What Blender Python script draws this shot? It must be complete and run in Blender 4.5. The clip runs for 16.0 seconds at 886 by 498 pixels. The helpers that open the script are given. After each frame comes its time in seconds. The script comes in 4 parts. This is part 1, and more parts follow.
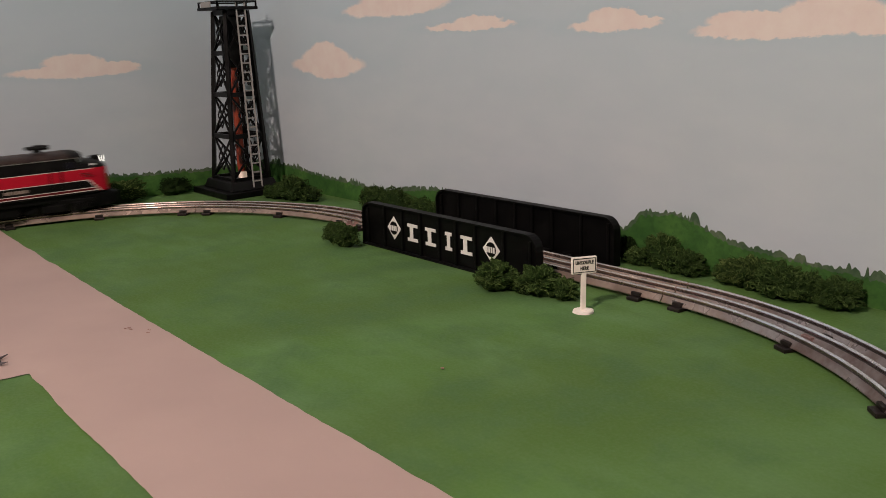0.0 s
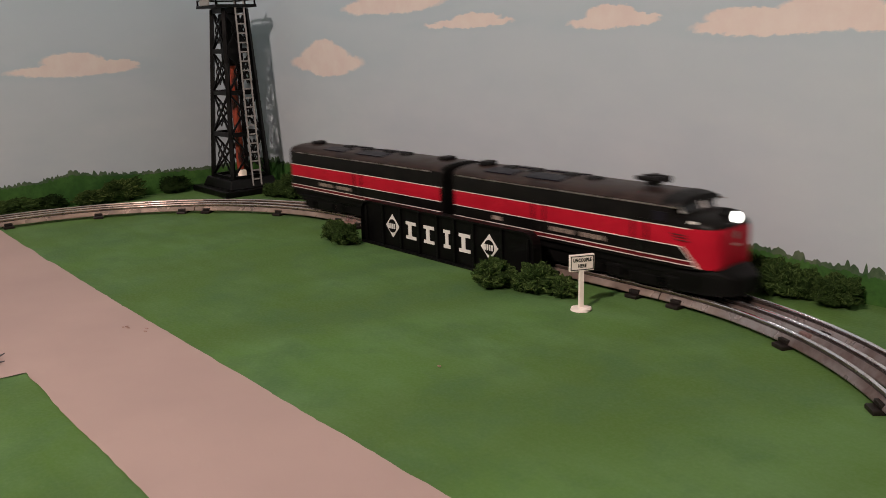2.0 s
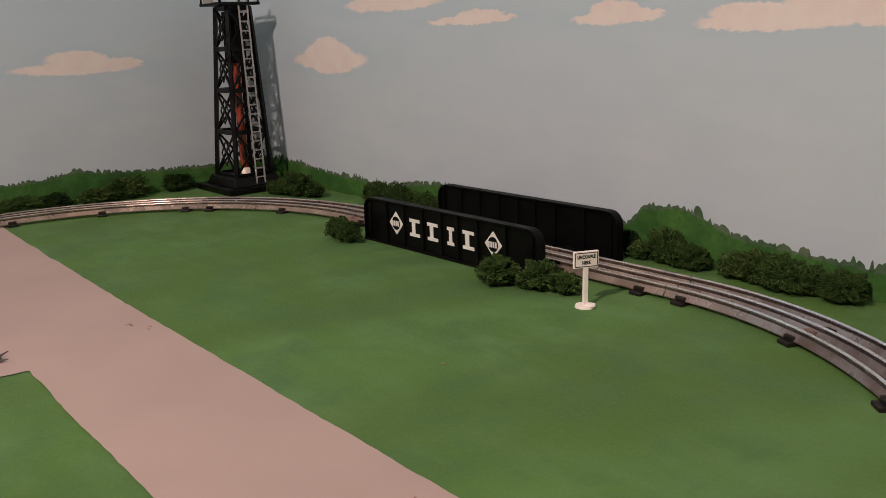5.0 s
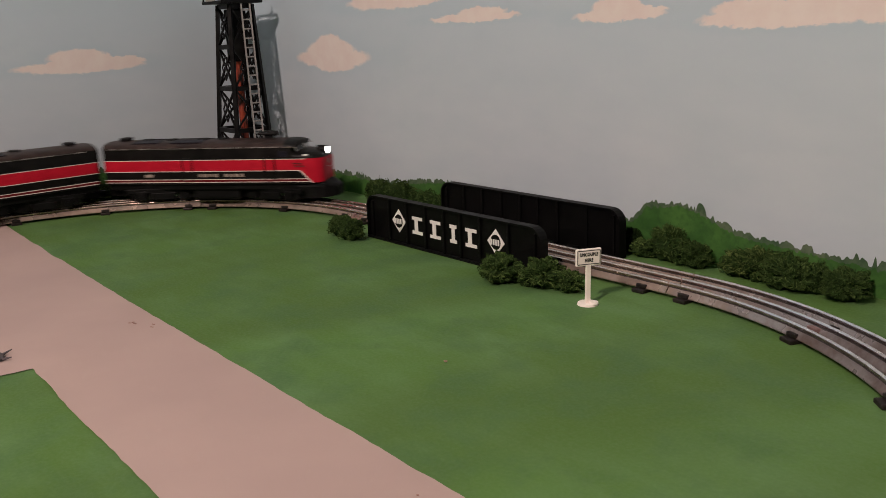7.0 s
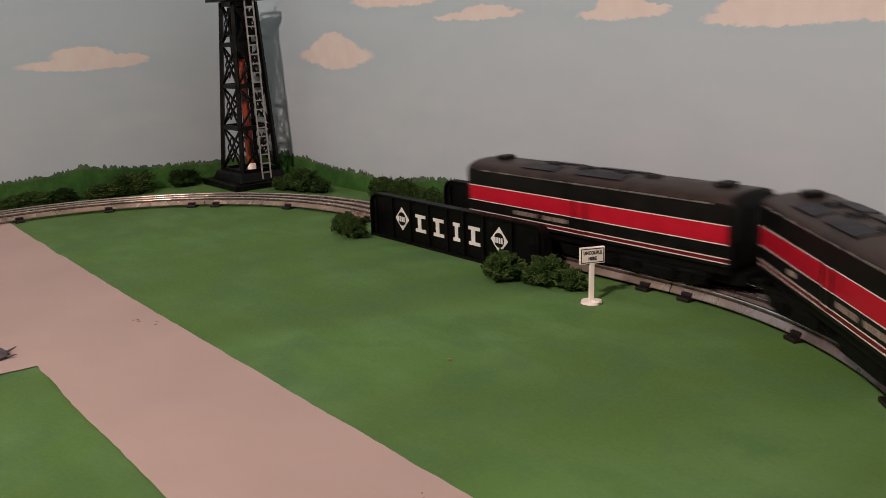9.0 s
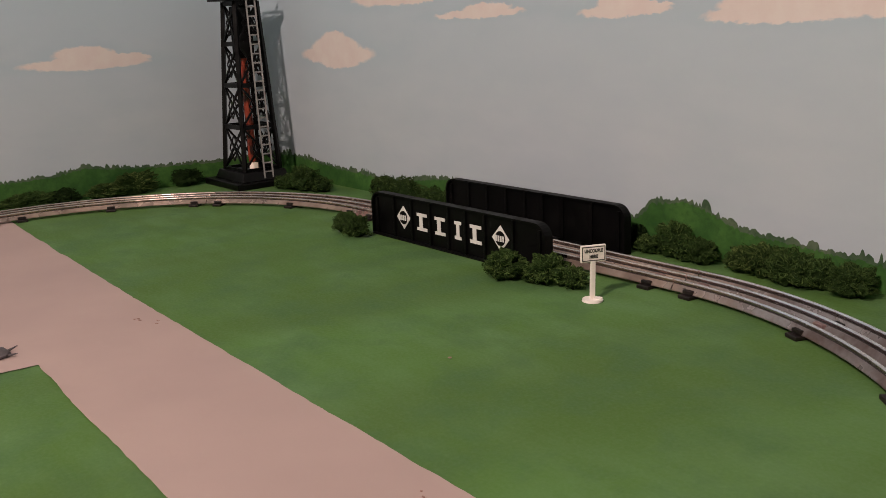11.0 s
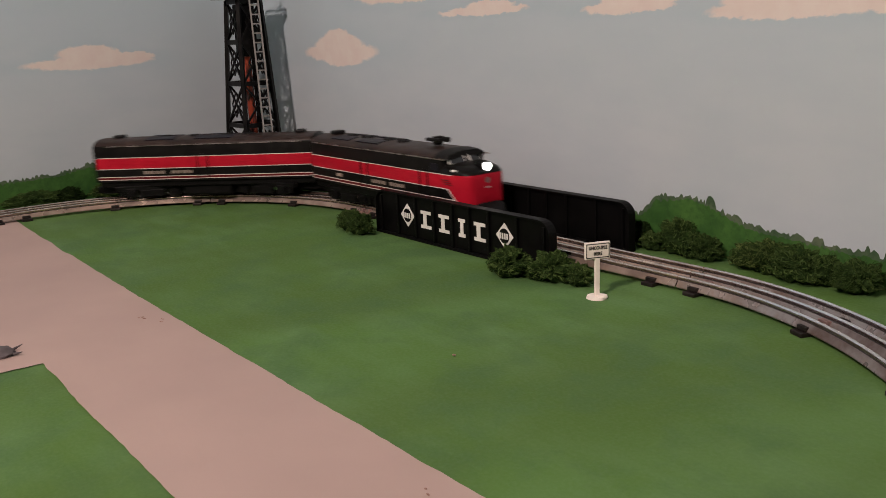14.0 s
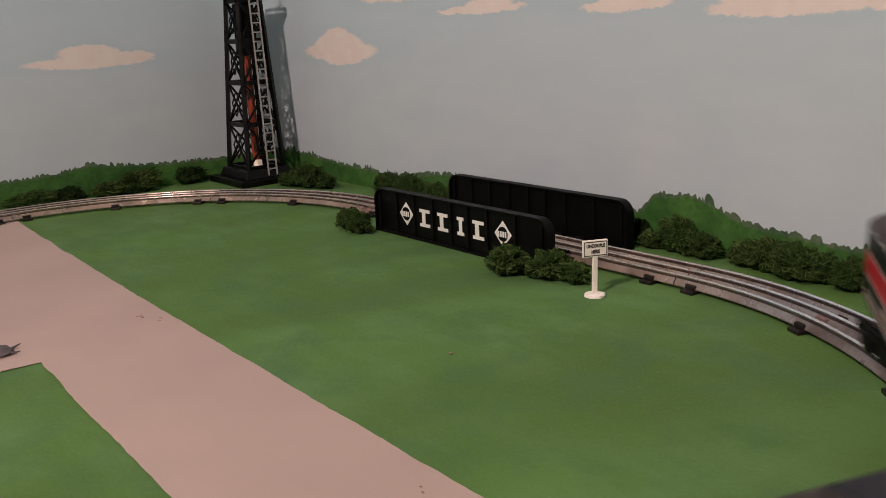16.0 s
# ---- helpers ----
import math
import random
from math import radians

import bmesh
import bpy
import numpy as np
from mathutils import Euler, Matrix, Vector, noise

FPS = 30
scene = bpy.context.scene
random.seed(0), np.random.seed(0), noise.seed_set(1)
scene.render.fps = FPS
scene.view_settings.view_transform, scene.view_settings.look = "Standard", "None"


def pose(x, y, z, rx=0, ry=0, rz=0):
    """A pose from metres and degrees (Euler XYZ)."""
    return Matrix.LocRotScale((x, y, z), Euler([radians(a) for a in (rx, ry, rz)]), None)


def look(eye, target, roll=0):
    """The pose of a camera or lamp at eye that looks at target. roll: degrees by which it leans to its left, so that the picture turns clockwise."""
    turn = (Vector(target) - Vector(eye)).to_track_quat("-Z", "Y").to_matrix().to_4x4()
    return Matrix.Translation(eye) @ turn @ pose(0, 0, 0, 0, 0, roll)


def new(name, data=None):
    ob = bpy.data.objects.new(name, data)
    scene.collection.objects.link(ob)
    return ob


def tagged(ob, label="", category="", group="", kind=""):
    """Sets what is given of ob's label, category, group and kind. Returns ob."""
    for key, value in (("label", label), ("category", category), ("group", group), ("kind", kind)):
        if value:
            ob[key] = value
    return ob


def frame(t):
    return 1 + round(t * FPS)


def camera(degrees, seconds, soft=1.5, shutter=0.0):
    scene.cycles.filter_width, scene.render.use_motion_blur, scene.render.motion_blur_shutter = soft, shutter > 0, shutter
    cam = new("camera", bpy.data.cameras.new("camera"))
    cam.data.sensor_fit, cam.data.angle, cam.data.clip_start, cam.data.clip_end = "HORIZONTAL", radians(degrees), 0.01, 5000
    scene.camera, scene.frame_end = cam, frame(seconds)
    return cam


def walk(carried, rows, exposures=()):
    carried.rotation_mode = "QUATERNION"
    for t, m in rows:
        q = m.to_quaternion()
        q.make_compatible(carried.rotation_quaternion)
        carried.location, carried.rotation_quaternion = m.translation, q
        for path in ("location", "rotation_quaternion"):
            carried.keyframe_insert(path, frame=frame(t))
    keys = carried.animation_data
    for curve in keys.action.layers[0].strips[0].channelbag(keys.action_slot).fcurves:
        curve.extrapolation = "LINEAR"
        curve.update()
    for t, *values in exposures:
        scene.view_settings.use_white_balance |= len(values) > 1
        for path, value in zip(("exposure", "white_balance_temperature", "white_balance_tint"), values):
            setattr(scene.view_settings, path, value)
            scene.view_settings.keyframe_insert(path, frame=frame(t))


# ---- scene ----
# Table-top toy railway: x runs along the plate girder bridge, the table top is z = 0.
cam = camera(52.66, 16.0, soft=0.65, shutter=0.5)
walk(cam, [
    (0.0, pose(0.7640, -0.5111, 0.2067, 76.726, 1.891, 50.566)),
    (0.5, pose(0.7627, -0.5114, 0.2074, 76.624, 1.937, 50.548)),
    (1.0, pose(0.7630, -0.5108, 0.2071, 76.601, 1.928, 50.531)),
    (1.5, pose(0.7636, -0.5088, 0.2065, 76.605, 1.989, 50.653)),
    (2.0, pose(0.7654, -0.5076, 0.2066, 76.569, 2.064, 50.672)),
    (2.5, pose(0.7661, -0.5061, 0.2066, 76.531, 2.108, 50.816)),
    (3.0, pose(0.7632, -0.5077, 0.2063, 76.489, 2.092, 50.703)),
    (3.5, pose(0.7633, -0.5055, 0.2050, 76.520, 2.172, 50.838)),
    (4.0, pose(0.7646, -0.5054, 0.2055, 76.486, 2.223, 50.904)),
    (6.5, pose(0.7638, -0.5066, 0.2052, 76.362, 2.272, 51.000)),
    (7.0, pose(0.7648, -0.5057, 0.2057, 76.296, 2.359, 51.102)),
    (7.5, pose(0.7655, -0.5060, 0.2048, 76.351, 2.427, 51.135)),
    (8.0, pose(0.7666, -0.5053, 0.2061, 76.224, 2.439, 51.138)),
    (8.5, pose(0.7641, -0.5061, 0.2051, 76.258, 2.455, 51.213)),
    (9.0, pose(0.7641, -0.5067, 0.2060, 76.157, 2.313, 51.244)),
    (11.5, pose(0.7652, -0.5043, 0.2049, 76.105, 2.526, 51.496)),
    (12.0, pose(0.7652, -0.5044, 0.2052, 76.079, 2.564, 51.531)),
    (12.5, pose(0.7667, -0.5030, 0.2045, 76.096, 2.621, 51.624)),
    (13.0, pose(0.7670, -0.5020, 0.2049, 76.018, 2.637, 51.653)),
    (13.5, pose(0.7655, -0.5040, 0.2050, 76.016, 2.745, 51.603)),
    (14.0, pose(0.7648, -0.5041, 0.2046, 75.995, 2.716, 51.681)),
    (14.5, pose(0.7657, -0.5024, 0.2048, 75.953, 2.699, 51.758)),
    (15.0, pose(0.7676, -0.5022, 0.2049, 75.938, 2.828, 51.763)),
    (15.5, pose(0.7680, -0.5004, 0.2050, 75.889, 2.816, 51.842)),
    (16.0, pose(0.7674, -0.5012, 0.2042, 75.918, 2.888, 51.829)),
])

# ---- light: one warm ceiling lamp over the room, the closed room bounces it ----
LAMP = (0.77, -1.52, 1.425)
lamp_data = bpy.data.lights.new("ceiling_bulb", "AREA")
lamp_data.shape, lamp_data.size = "DISK", 0.17
lamp_data.energy, lamp_data.color = 46.0, (1.0, 0.80, 0.73)
lamp = new("ceiling_bulb", lamp_data)
lamp.matrix_world = look((LAMP[0], LAMP[1], LAMP[2] - 0.06), (-0.05, 0.0, 0.0))
scene.view_settings.exposure = 0.0
world = bpy.data.worlds.new("world")
scene.world = world
world.use_nodes = True
world.node_tree.nodes["Background"].inputs[0].default_value = (0.5, 0.55, 0.6, 1)
world.node_tree.nodes["Background"].inputs[1].default_value = 0.02

# ---- plan ----
XL, XR = -0.0811, 0.3548          # ends of the two straight track sections
YC, R, RE = 0.0539, 0.3207, 0.329  # centre line of the straight, radius of the west and east curves
LS = XR - XL
SKEW = 2 * (RE - R)
LB = math.hypot(LS, SKEW)
LOOP = LS + math.pi * RE + LB + math.pi * R
WALL_Y, WALL_X = 0.139, -0.485    # painted walls


# ---- materials ----
class Nodes:
    """A small builder for node materials."""

    def __init__(self, name, rough=0.6, metal=0.0):
        self.mat = bpy.data.materials.new(name)
        self.mat.use_nodes = True
        self.t = self.mat.node_tree
        self.bsdf = self.t.nodes["Principled BSDF"]
        self.bsdf.inputs["Roughness"].default_value = rough
        self.bsdf.inputs["Metallic"].default_value = metal
        self.coord = self.t.nodes.new("ShaderNodeTexCoord")
        self.pos = self.coord.outputs["Object"]

    def put(self, socket, value):
        if isinstance(value, bpy.types.NodeSocket):
            self.t.links.new(value, socket)
        else:
            if isinstance(value, (tuple, list)) and len(value) == 3 and socket.type == "RGBA":
                value = (*value, 1)
            socket.default_value = value

    def node(self, kind, out=0, **ins):
        n = self.t.nodes.new("ShaderNode" + kind)
        for k, v in ins.items():
            self.put(n.inputs[int(k[1:])] if k[0] == "i" and k[1:].isdigit() else n.inputs[k], v)
        return n.outputs[out]

    def math(self, op, a, b=0.0, c=None):
        n = self.t.nodes.new("ShaderNodeMath")
        n.operation = op
        self.put(n.inputs[0], a)
        self.put(n.inputs[1], b)
        if c is not None:
            self.put(n.inputs[2], c)
        return n.outputs[0]

    def noise(self, scale, detail=3.0, rough=0.55, pos=None, distort=0.0):
        return self.node("TexNoise", 0, Vector=pos or self.pos, Scale=scale, Detail=detail, Roughness=rough, Distortion=distort)

    def ramp(self, value, lo, hi, a=0.0, b=1.0):
        n = self.t.nodes.new("ShaderNodeMapRange")
        n.clamp = True
        for i, v in enumerate((value, lo, hi, a, b)):
            self.put(n.inputs[i], v)
        return n.outputs[0]

    def mix(self, fac, a, b):
        n = self.t.nodes.new("ShaderNodeMix")
        n.data_type = "RGBA"
        self.put(n.inputs[0], fac)
        self.put(n.inputs[6], a)
        self.put(n.inputs[7], b)
        return n.outputs[2]

    def xyz(self, pos=None):
        n = self.t.nodes.new("ShaderNodeSeparateXYZ")
        self.put(n.inputs[0], pos or self.pos)
        return n.outputs

    def scaled(self, sx, sy, sz):
        n = self.t.nodes.new("ShaderNodeMapping")
        self.put(n.inputs[0], self.pos)
        n.inputs["Scale"].default_value = (sx, sy, sz)
        return n.outputs[0]

    def bump(self, height, strength=0.3, distance=0.0005):
        self.put(self.bsdf.inputs["Normal"], self.node("Bump", 0, Height=height, Strength=strength, Distance=distance))

    def done(self, color=None, rough=None, metal=None):
        for key, v in (("Base Color", color), ("Roughness", rough), ("Metallic", metal)):
            if v is not None:
                self.put(self.bsdf.inputs[key], v)
        return self.mat


def simple(name, color, rough=0.5, metal=0.0, vary=0.25, scale=120, bump=0.15):
    m = Nodes(name, rough, metal)
    n = m.noise(scale, 4)
    big = m.noise(scale / 9, 2)
    f = m.math("ADD", m.math("MULTIPLY", n, 0.6), m.math("MULTIPLY", big, 0.4))
    lo = tuple(c * (1 - vary) for c in color)
    hi = tuple(min(1, c * (1 + vary)) for c in color)
    m.bump(n, bump, 0.0004)
    return m.done(m.mix(m.ramp(f, 0.3, 0.7), lo, hi), m.ramp(n, 0.3, 0.7, max(0.05, rough - 0.08), rough + 0.08))


def green_board():
    m = Nodes("green_table_paint", 0.75)
    m.bsdf.inputs["Specular IOR Level"].default_value = 0.22
    big, mid, fine = m.noise(5, 3), m.noise(26, 4, 0.6), m.noise(420, 3)
    streak = m.noise(7, 4, 0.6, m.scaled(1.4, 3.4, 1))
    base = m.mix(m.ramp(big, 0.3, 0.7), GREEN_A, GREEN_B)
    base = m.mix(m.math("MULTIPLY", m.ramp(streak, 0.42, 0.66), 0.75), base, GREEN_C)
    olive = m.noise(3.2, 3, 0.55, m.scaled(2.2, 0.8, 1))
    base = m.mix(m.math("MULTIPLY", m.ramp(olive, 0.45, 0.66), 0.65), base, (0.072, 0.136, 0.029))
    base = m.mix(m.math("MULTIPLY", m.ramp(mid, 0.5, 0.75), 0.45), base, (0.084, 0.155, 0.048))
    base = m.mix(m.math("MULTIPLY", m.ramp(m.noise(13, 5, 0.65), 0.47, 0.66), 0.65), base, (0.065, 0.139, 0.052))
    base = m.mix(m.math("MULTIPLY", m.ramp(m.noise(150, 4, 0.7), 0.5, 0.7), 0.3), base, (0.095, 0.189, 0.065))
    spots = m.ramp(m.noise(55, 2, 0.5), 0.76, 0.8)
    base = m.mix(m.math("MULTIPLY", spots, 0.45), base, (0.03, 0.06, 0.02))
    m.bump(m.math("ADD", fine, m.math("MULTIPLY", mid, 2.0)), 0.25, 0.0004)
    return m.done(base, m.ramp(fine, 0.3, 0.7, 0.62, 0.85))


GREEN_A, GREEN_B, GREEN_C = (0.077, 0.149, 0.031), (0.097, 0.200, 0.050), (0.120, 0.226, 0.084)
M_GREEN = green_board()


def tan_road():
    m = Nodes("tan_road_paint", 0.8)
    big, mid, fine = m.noise(7, 3), m.noise(45, 4, 0.6), m.noise(500, 3)
    base = m.mix(m.ramp(big, 0.3, 0.7), (0.396, 0.288, 0.262), (0.447, 0.327, 0.292))
    base = m.mix(m.math("MULTIPLY", m.ramp(mid, 0.5, 0.75), 0.25), base, (0.404, 0.292, 0.258))
    spots = m.ramp(m.noise(70, 2, 0.5), 0.765, 0.79)
    base = m.mix(m.math("MULTIPLY", spots, 0.3), base, (0.30, 0.17, 0.13))
    m.bump(m.math("ADD", fine, mid), 0.2, 0.0003)
    return m.done(base, 0.8)


M_ROAD = tan_road()


def mural(name, axis, clouds):
    """Pale blue painted wall with soft cream clouds: ellipses (along, up, half width, half height)."""
    m = Nodes(name, 0.7)
    warp = m.noise(48, 5, 0.6)
    warp2 = m.noise(170, 3, 0.6, m.scaled(1, 1, 1.8))
    x, y, z = m.xyz()
    along = (x, y)[axis]
    wx = m.math("ADD", along, m.math("MULTIPLY", m.math("SUBTRACT", warp, 0.5), 0.020))
    wz = m.math("ADD", z, m.math("ADD", m.math("MULTIPLY", m.math("SUBTRACT", warp, 0.5), 0.010), m.math("MULTIPLY", m.math("SUBTRACT", warp2, 0.5), 0.006)))
    total = None
    for cx, cz, a, b in clouds:
        u = m.math("DIVIDE", m.math("SUBTRACT", wx, cx), a)
        v = m.math("DIVIDE", m.math("SUBTRACT", wz, cz), b)
        d = m.math("SUBTRACT", 1.0, m.math("SQRT", m.math("ADD", m.math("MULTIPLY", u, u), m.math("MULTIPLY", v, v))))
        total = d if total is None else m.math("MAXIMUM", total, d)
    streak = m.noise(14, 3, 0.5, m.scaled(1, 1, 2.5))
    paint = m.mix(m.ramp(streak, 0.3, 0.7), (0.455, 0.515, 0.556), (0.495, 0.545, 0.580))
    paint = m.mix(m.ramp(z, 0.10, 0.30), paint, (0.43, 0.525, 0.58))
    paint = m.mix(m.math("MULTIPLY", m.ramp(total, -0.9, 0.05), 0.20), paint, (0.32, 0.45, 0.51))
    tone = m.mix(m.ramp(warp, 0.35, 0.65), (0.70, 0.595, 0.555), (0.73, 0.65, 0.60))
    col = m.mix(m.ramp(total, 0.0, 0.16), paint, tone)
    roller = m.noise(700, 3)
    m.bump(roller, 0.12, 0.0004)
    return m.done(col, 0.7)


def hill_paint(name, a, b, c):
    m = Nodes(name, 0.75)
    m.bsdf.inputs["Specular IOR Level"].default_value = 0.2
    big, fine = m.noise(22, 4, 0.6), m.noise(160, 4, 0.65)
    col = m.mix(m.ramp(big, 0.35, 0.65), a, b)
    col = m.mix(m.math("MULTIPLY", m.ramp(fine, 0.45, 0.65), 0.55), col, c)
    m.bump(fine, 0.15, 0.0003)
    return m.done(col, 0.72)


M_HILL = hill_paint("painted_green_hill", (0.026, 0.088, 0.017), (0.066, 0.162, 0.033), (0.024, 0.078, 0.020))
M_TREES = hill_paint("painted_far_trees", (0.050, 0.098, 0.046), (0.115, 0.150, 0.092), (0.030, 0.066, 0.034))


def black_plastic(name="black_plastic", c=0.0016, rough=0.5, spec=0.14):
    m = Nodes(name, rough)
    m.bsdf.inputs["Specular IOR Level"].default_value = spec
    dust, fine = m.noise(70, 4, 0.6), m.noise(600, 3)
    col = m.mix(m.ramp(dust, 0.4, 0.75), (c, c * 0.95, c * 0.95), (c * 2.1, c * 2.0, c * 2.0))
    m.bump(fine, 0.1, 0.0002)
    return m.done(col, m.ramp(dust, 0.3, 0.7, rough - 0.08, rough + 0.12))


M_BLACK = black_plastic()
M_TOWER = black_plastic("black_tower_plastic", 0.0018, 0.36, 0.20)
M_WHITE = simple("white_lettering_paint", (0.78, 0.76, 0.72), 0.55, vary=0.06)
M_CREAM = simple("cream_plastic", (0.93, 0.84, 0.77), 0.45, vary=0.05)
M_INK = simple("black_ink", (0.03, 0.025, 0.025), 0.6)


def tarnish_and_glint(m, col, warm):
    """Tarnish along the bridge and west, the lamp's warm glint put into its brown."""
    m.pos = m.node("NewGeometry", 0)
    x, y, z = m.xyz()
    westward = m.ramp(m.math("ADD", x, m.math("MULTIPLY", m.noise(14, 3), 0.10)), 0.49, 0.40)
    return m.mix(m.math("MULTIPLY", westward, 0.75), col, m.mix(m.ramp(m.noise(40, 4), 0.35, 0.65), warm, tuple(c * 0.55 for c in warm)))


def tin_rail():
    """The running surface: wheel polish, brightened further to draw the highlight line."""
    m = Nodes("polished_rail_highlight", 0.2, 1.0)
    rust, fine = m.noise(24, 5, 0.65), m.noise(260, 4)
    col = m.mix(m.ramp(rust, 0.52, 0.80), (0.93, 0.93, 0.97), (0.45, 0.35, 0.31))
    col = m.mix(m.math("MULTIPLY", m.ramp(fine, 0.58, 0.78), 0.3), col, (0.25, 0.17, 0.13))
    m.bump(fine, 0.04, 0.0001)
    col = tarnish_and_glint(m, col, (0.80, 0.62, 0.50))
    return m.done(col, m.ramp(rust, 0.4, 0.70, 0.10, 0.30), m.ramp(rust, 0.4, 0.75, 1.0, 0.8))


def tin_side():
    """The flanks of the tubular head, coloured darker so the highlight line stands out."""
    m = Nodes("dark_rail_flank", 0.35, 0.85)
    rust, fine = m.noise(30, 5, 0.65), m.noise(260, 4)
    col = m.mix(m.ramp(rust, 0.40, 0.70), (0.36, 0.32, 0.35), (0.15, 0.11, 0.10))
    col = m.mix(m.math("MULTIPLY", m.ramp(fine, 0.50, 0.72), 0.4), col, (0.12, 0.08, 0.07))
    col = tarnish_and_glint(m, col, (0.56, 0.41, 0.32))
    return m.done(col, m.ramp(rust, 0.4, 0.7, 0.20, 0.38))


M_RAIL, M_RAIL_SIDE = tin_rail(), tin_side()


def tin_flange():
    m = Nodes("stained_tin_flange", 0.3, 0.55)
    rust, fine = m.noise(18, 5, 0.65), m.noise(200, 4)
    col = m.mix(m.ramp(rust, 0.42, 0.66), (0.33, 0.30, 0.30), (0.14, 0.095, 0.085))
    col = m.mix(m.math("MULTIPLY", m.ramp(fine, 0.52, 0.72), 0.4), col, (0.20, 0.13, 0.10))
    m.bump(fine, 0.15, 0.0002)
    col = tarnish_and_glint(m, col, (0.46, 0.33, 0.26))
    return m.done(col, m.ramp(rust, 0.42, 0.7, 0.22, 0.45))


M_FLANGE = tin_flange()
# Near-black crease colour stands in for the shade under the rail head.
M_CREASE = simple("shade_dark_crease", (0.035, 0.026, 0.024), 0.5, 0.3, vary=0.4, scale=90)
M_TIE = simple("dark_steel_tie", (0.028, 0.022, 0.02), 0.5, 0.6, vary=0.4, scale=200)
M_CLIP = simple("rusty_rail_clip", (0.26, 0.17, 0.16), 0.6, 0.4, vary=0.4, scale=300)


# ---- mesh helpers ----
def part(name, bm, mat, parent=None, label="", smooth=False):
    """Links a bmesh as one mesh object, under a thing where one is given."""
    me = bpy.data.meshes.new(name)
    bm.normal_update()
    bm.to_mesh(me)
    bm.free()
    for m in (mat if isinstance(mat, (list, tuple)) else (mat,)):
        me.materials.append(m)
    if smooth:
        me.shade_smooth()
        me.set_sharp_from_angle(angle=radians(32))
    ob = new(name, me)
    ob.parent = parent
    if label:
        tagged(ob, label)
    return ob


def add_box(bm, c, s, rot=None, bevel=0.0, mat=0):
    m = Matrix.Translation(c) @ (rot or Matrix.Identity(4)) @ Matrix.Diagonal((*s, 1))
    verts = bmesh.ops.create_cube(bm, size=1.0, matrix=m)["verts"]
    faces = {f for v in verts for f in v.link_faces}
    if bevel:
        edges = list({e for v in verts for e in v.link_edges})
        r = bmesh.ops.bevel(bm, geom=edges, offset=bevel, segments=2, affect="EDGES", profile=0.5)
        faces |= set(r["faces"])
    for f in faces:
        if f.is_valid:
            f.material_index = mat


def add_bar(bm, a, b, w, d=None, up=(0, 0, 1)):
    """A square bar from a to b."""
    a, b = Vector(a), Vector(b)
    z = (b - a).normalized()
    x = z.cross(Vector(up))
    if x.length < 1e-4:
        x = z.cross(Vector((1, 0, 0)))
    x.normalize()
    y = z.cross(x)
    rot = Matrix((x, y, z)).transposed().to_4x4()
    add_box(bm, (a + b) / 2, (w, d or w, (b - a).length), rot)


def add_cyl(bm, c, r, h, seg=16, rot=None, r2=None):
    m = Matrix.Translation(c) @ (rot or Matrix.Identity(4))
    return bmesh.ops.create_cone(bm, cap_ends=True, segments=seg, radius1=r, radius2=r if r2 is None else r2, depth=h, matrix=m)["verts"]


def add_prism(bm, outline, thick, m):
    """Extrudes a flat outline (x, y) by thick along z, placed by m."""
    lo = [bm.verts.new(m @ Vector((x, y, 0))) for x, y in outline]
    hi = [bm.verts.new(m @ Vector((x, y, thick))) for x, y in outline]
    n = len(outline)
    bm.faces.new(hi)
    bm.faces.new(lo[::-1])
    for i in range(n):
        j = (i + 1) % n
        bm.faces.new((lo[i], lo[j], hi[j], hi[i]))


def sweep(bm, profile, frames, cap=True, second=None):
    """Sweeps a closed profile (side, up) along frames of (point, side vector); second: material by profile edge."""
    second = second or {}
    rings = []
    for p, side in frames:
        rings.append([bm.verts.new((p[0] + side[0] * u, p[1] + side[1] * u, p[2] + v)) for u, v in profile])
    n = len(profile)
    for a, b in zip(rings, rings[1:]):
        for i in range(n):
            j = (i + 1) % n
            bm.faces.new((a[i], b[i], b[j], a[j])).material_index = second.get(i, 0)
    if cap:
        bm.faces.new(rings[0])
        bm.faces.new(rings[-1][::-1])


def lerp_table(table, x):
    for (x0, y0), (x1, y1) in zip(table, table[1:]):
        if x <= x1:
            return y0 + (y1 - y0) * max(0.0, (x - x0)) / (x1 - x0)
    return table[-1][1]


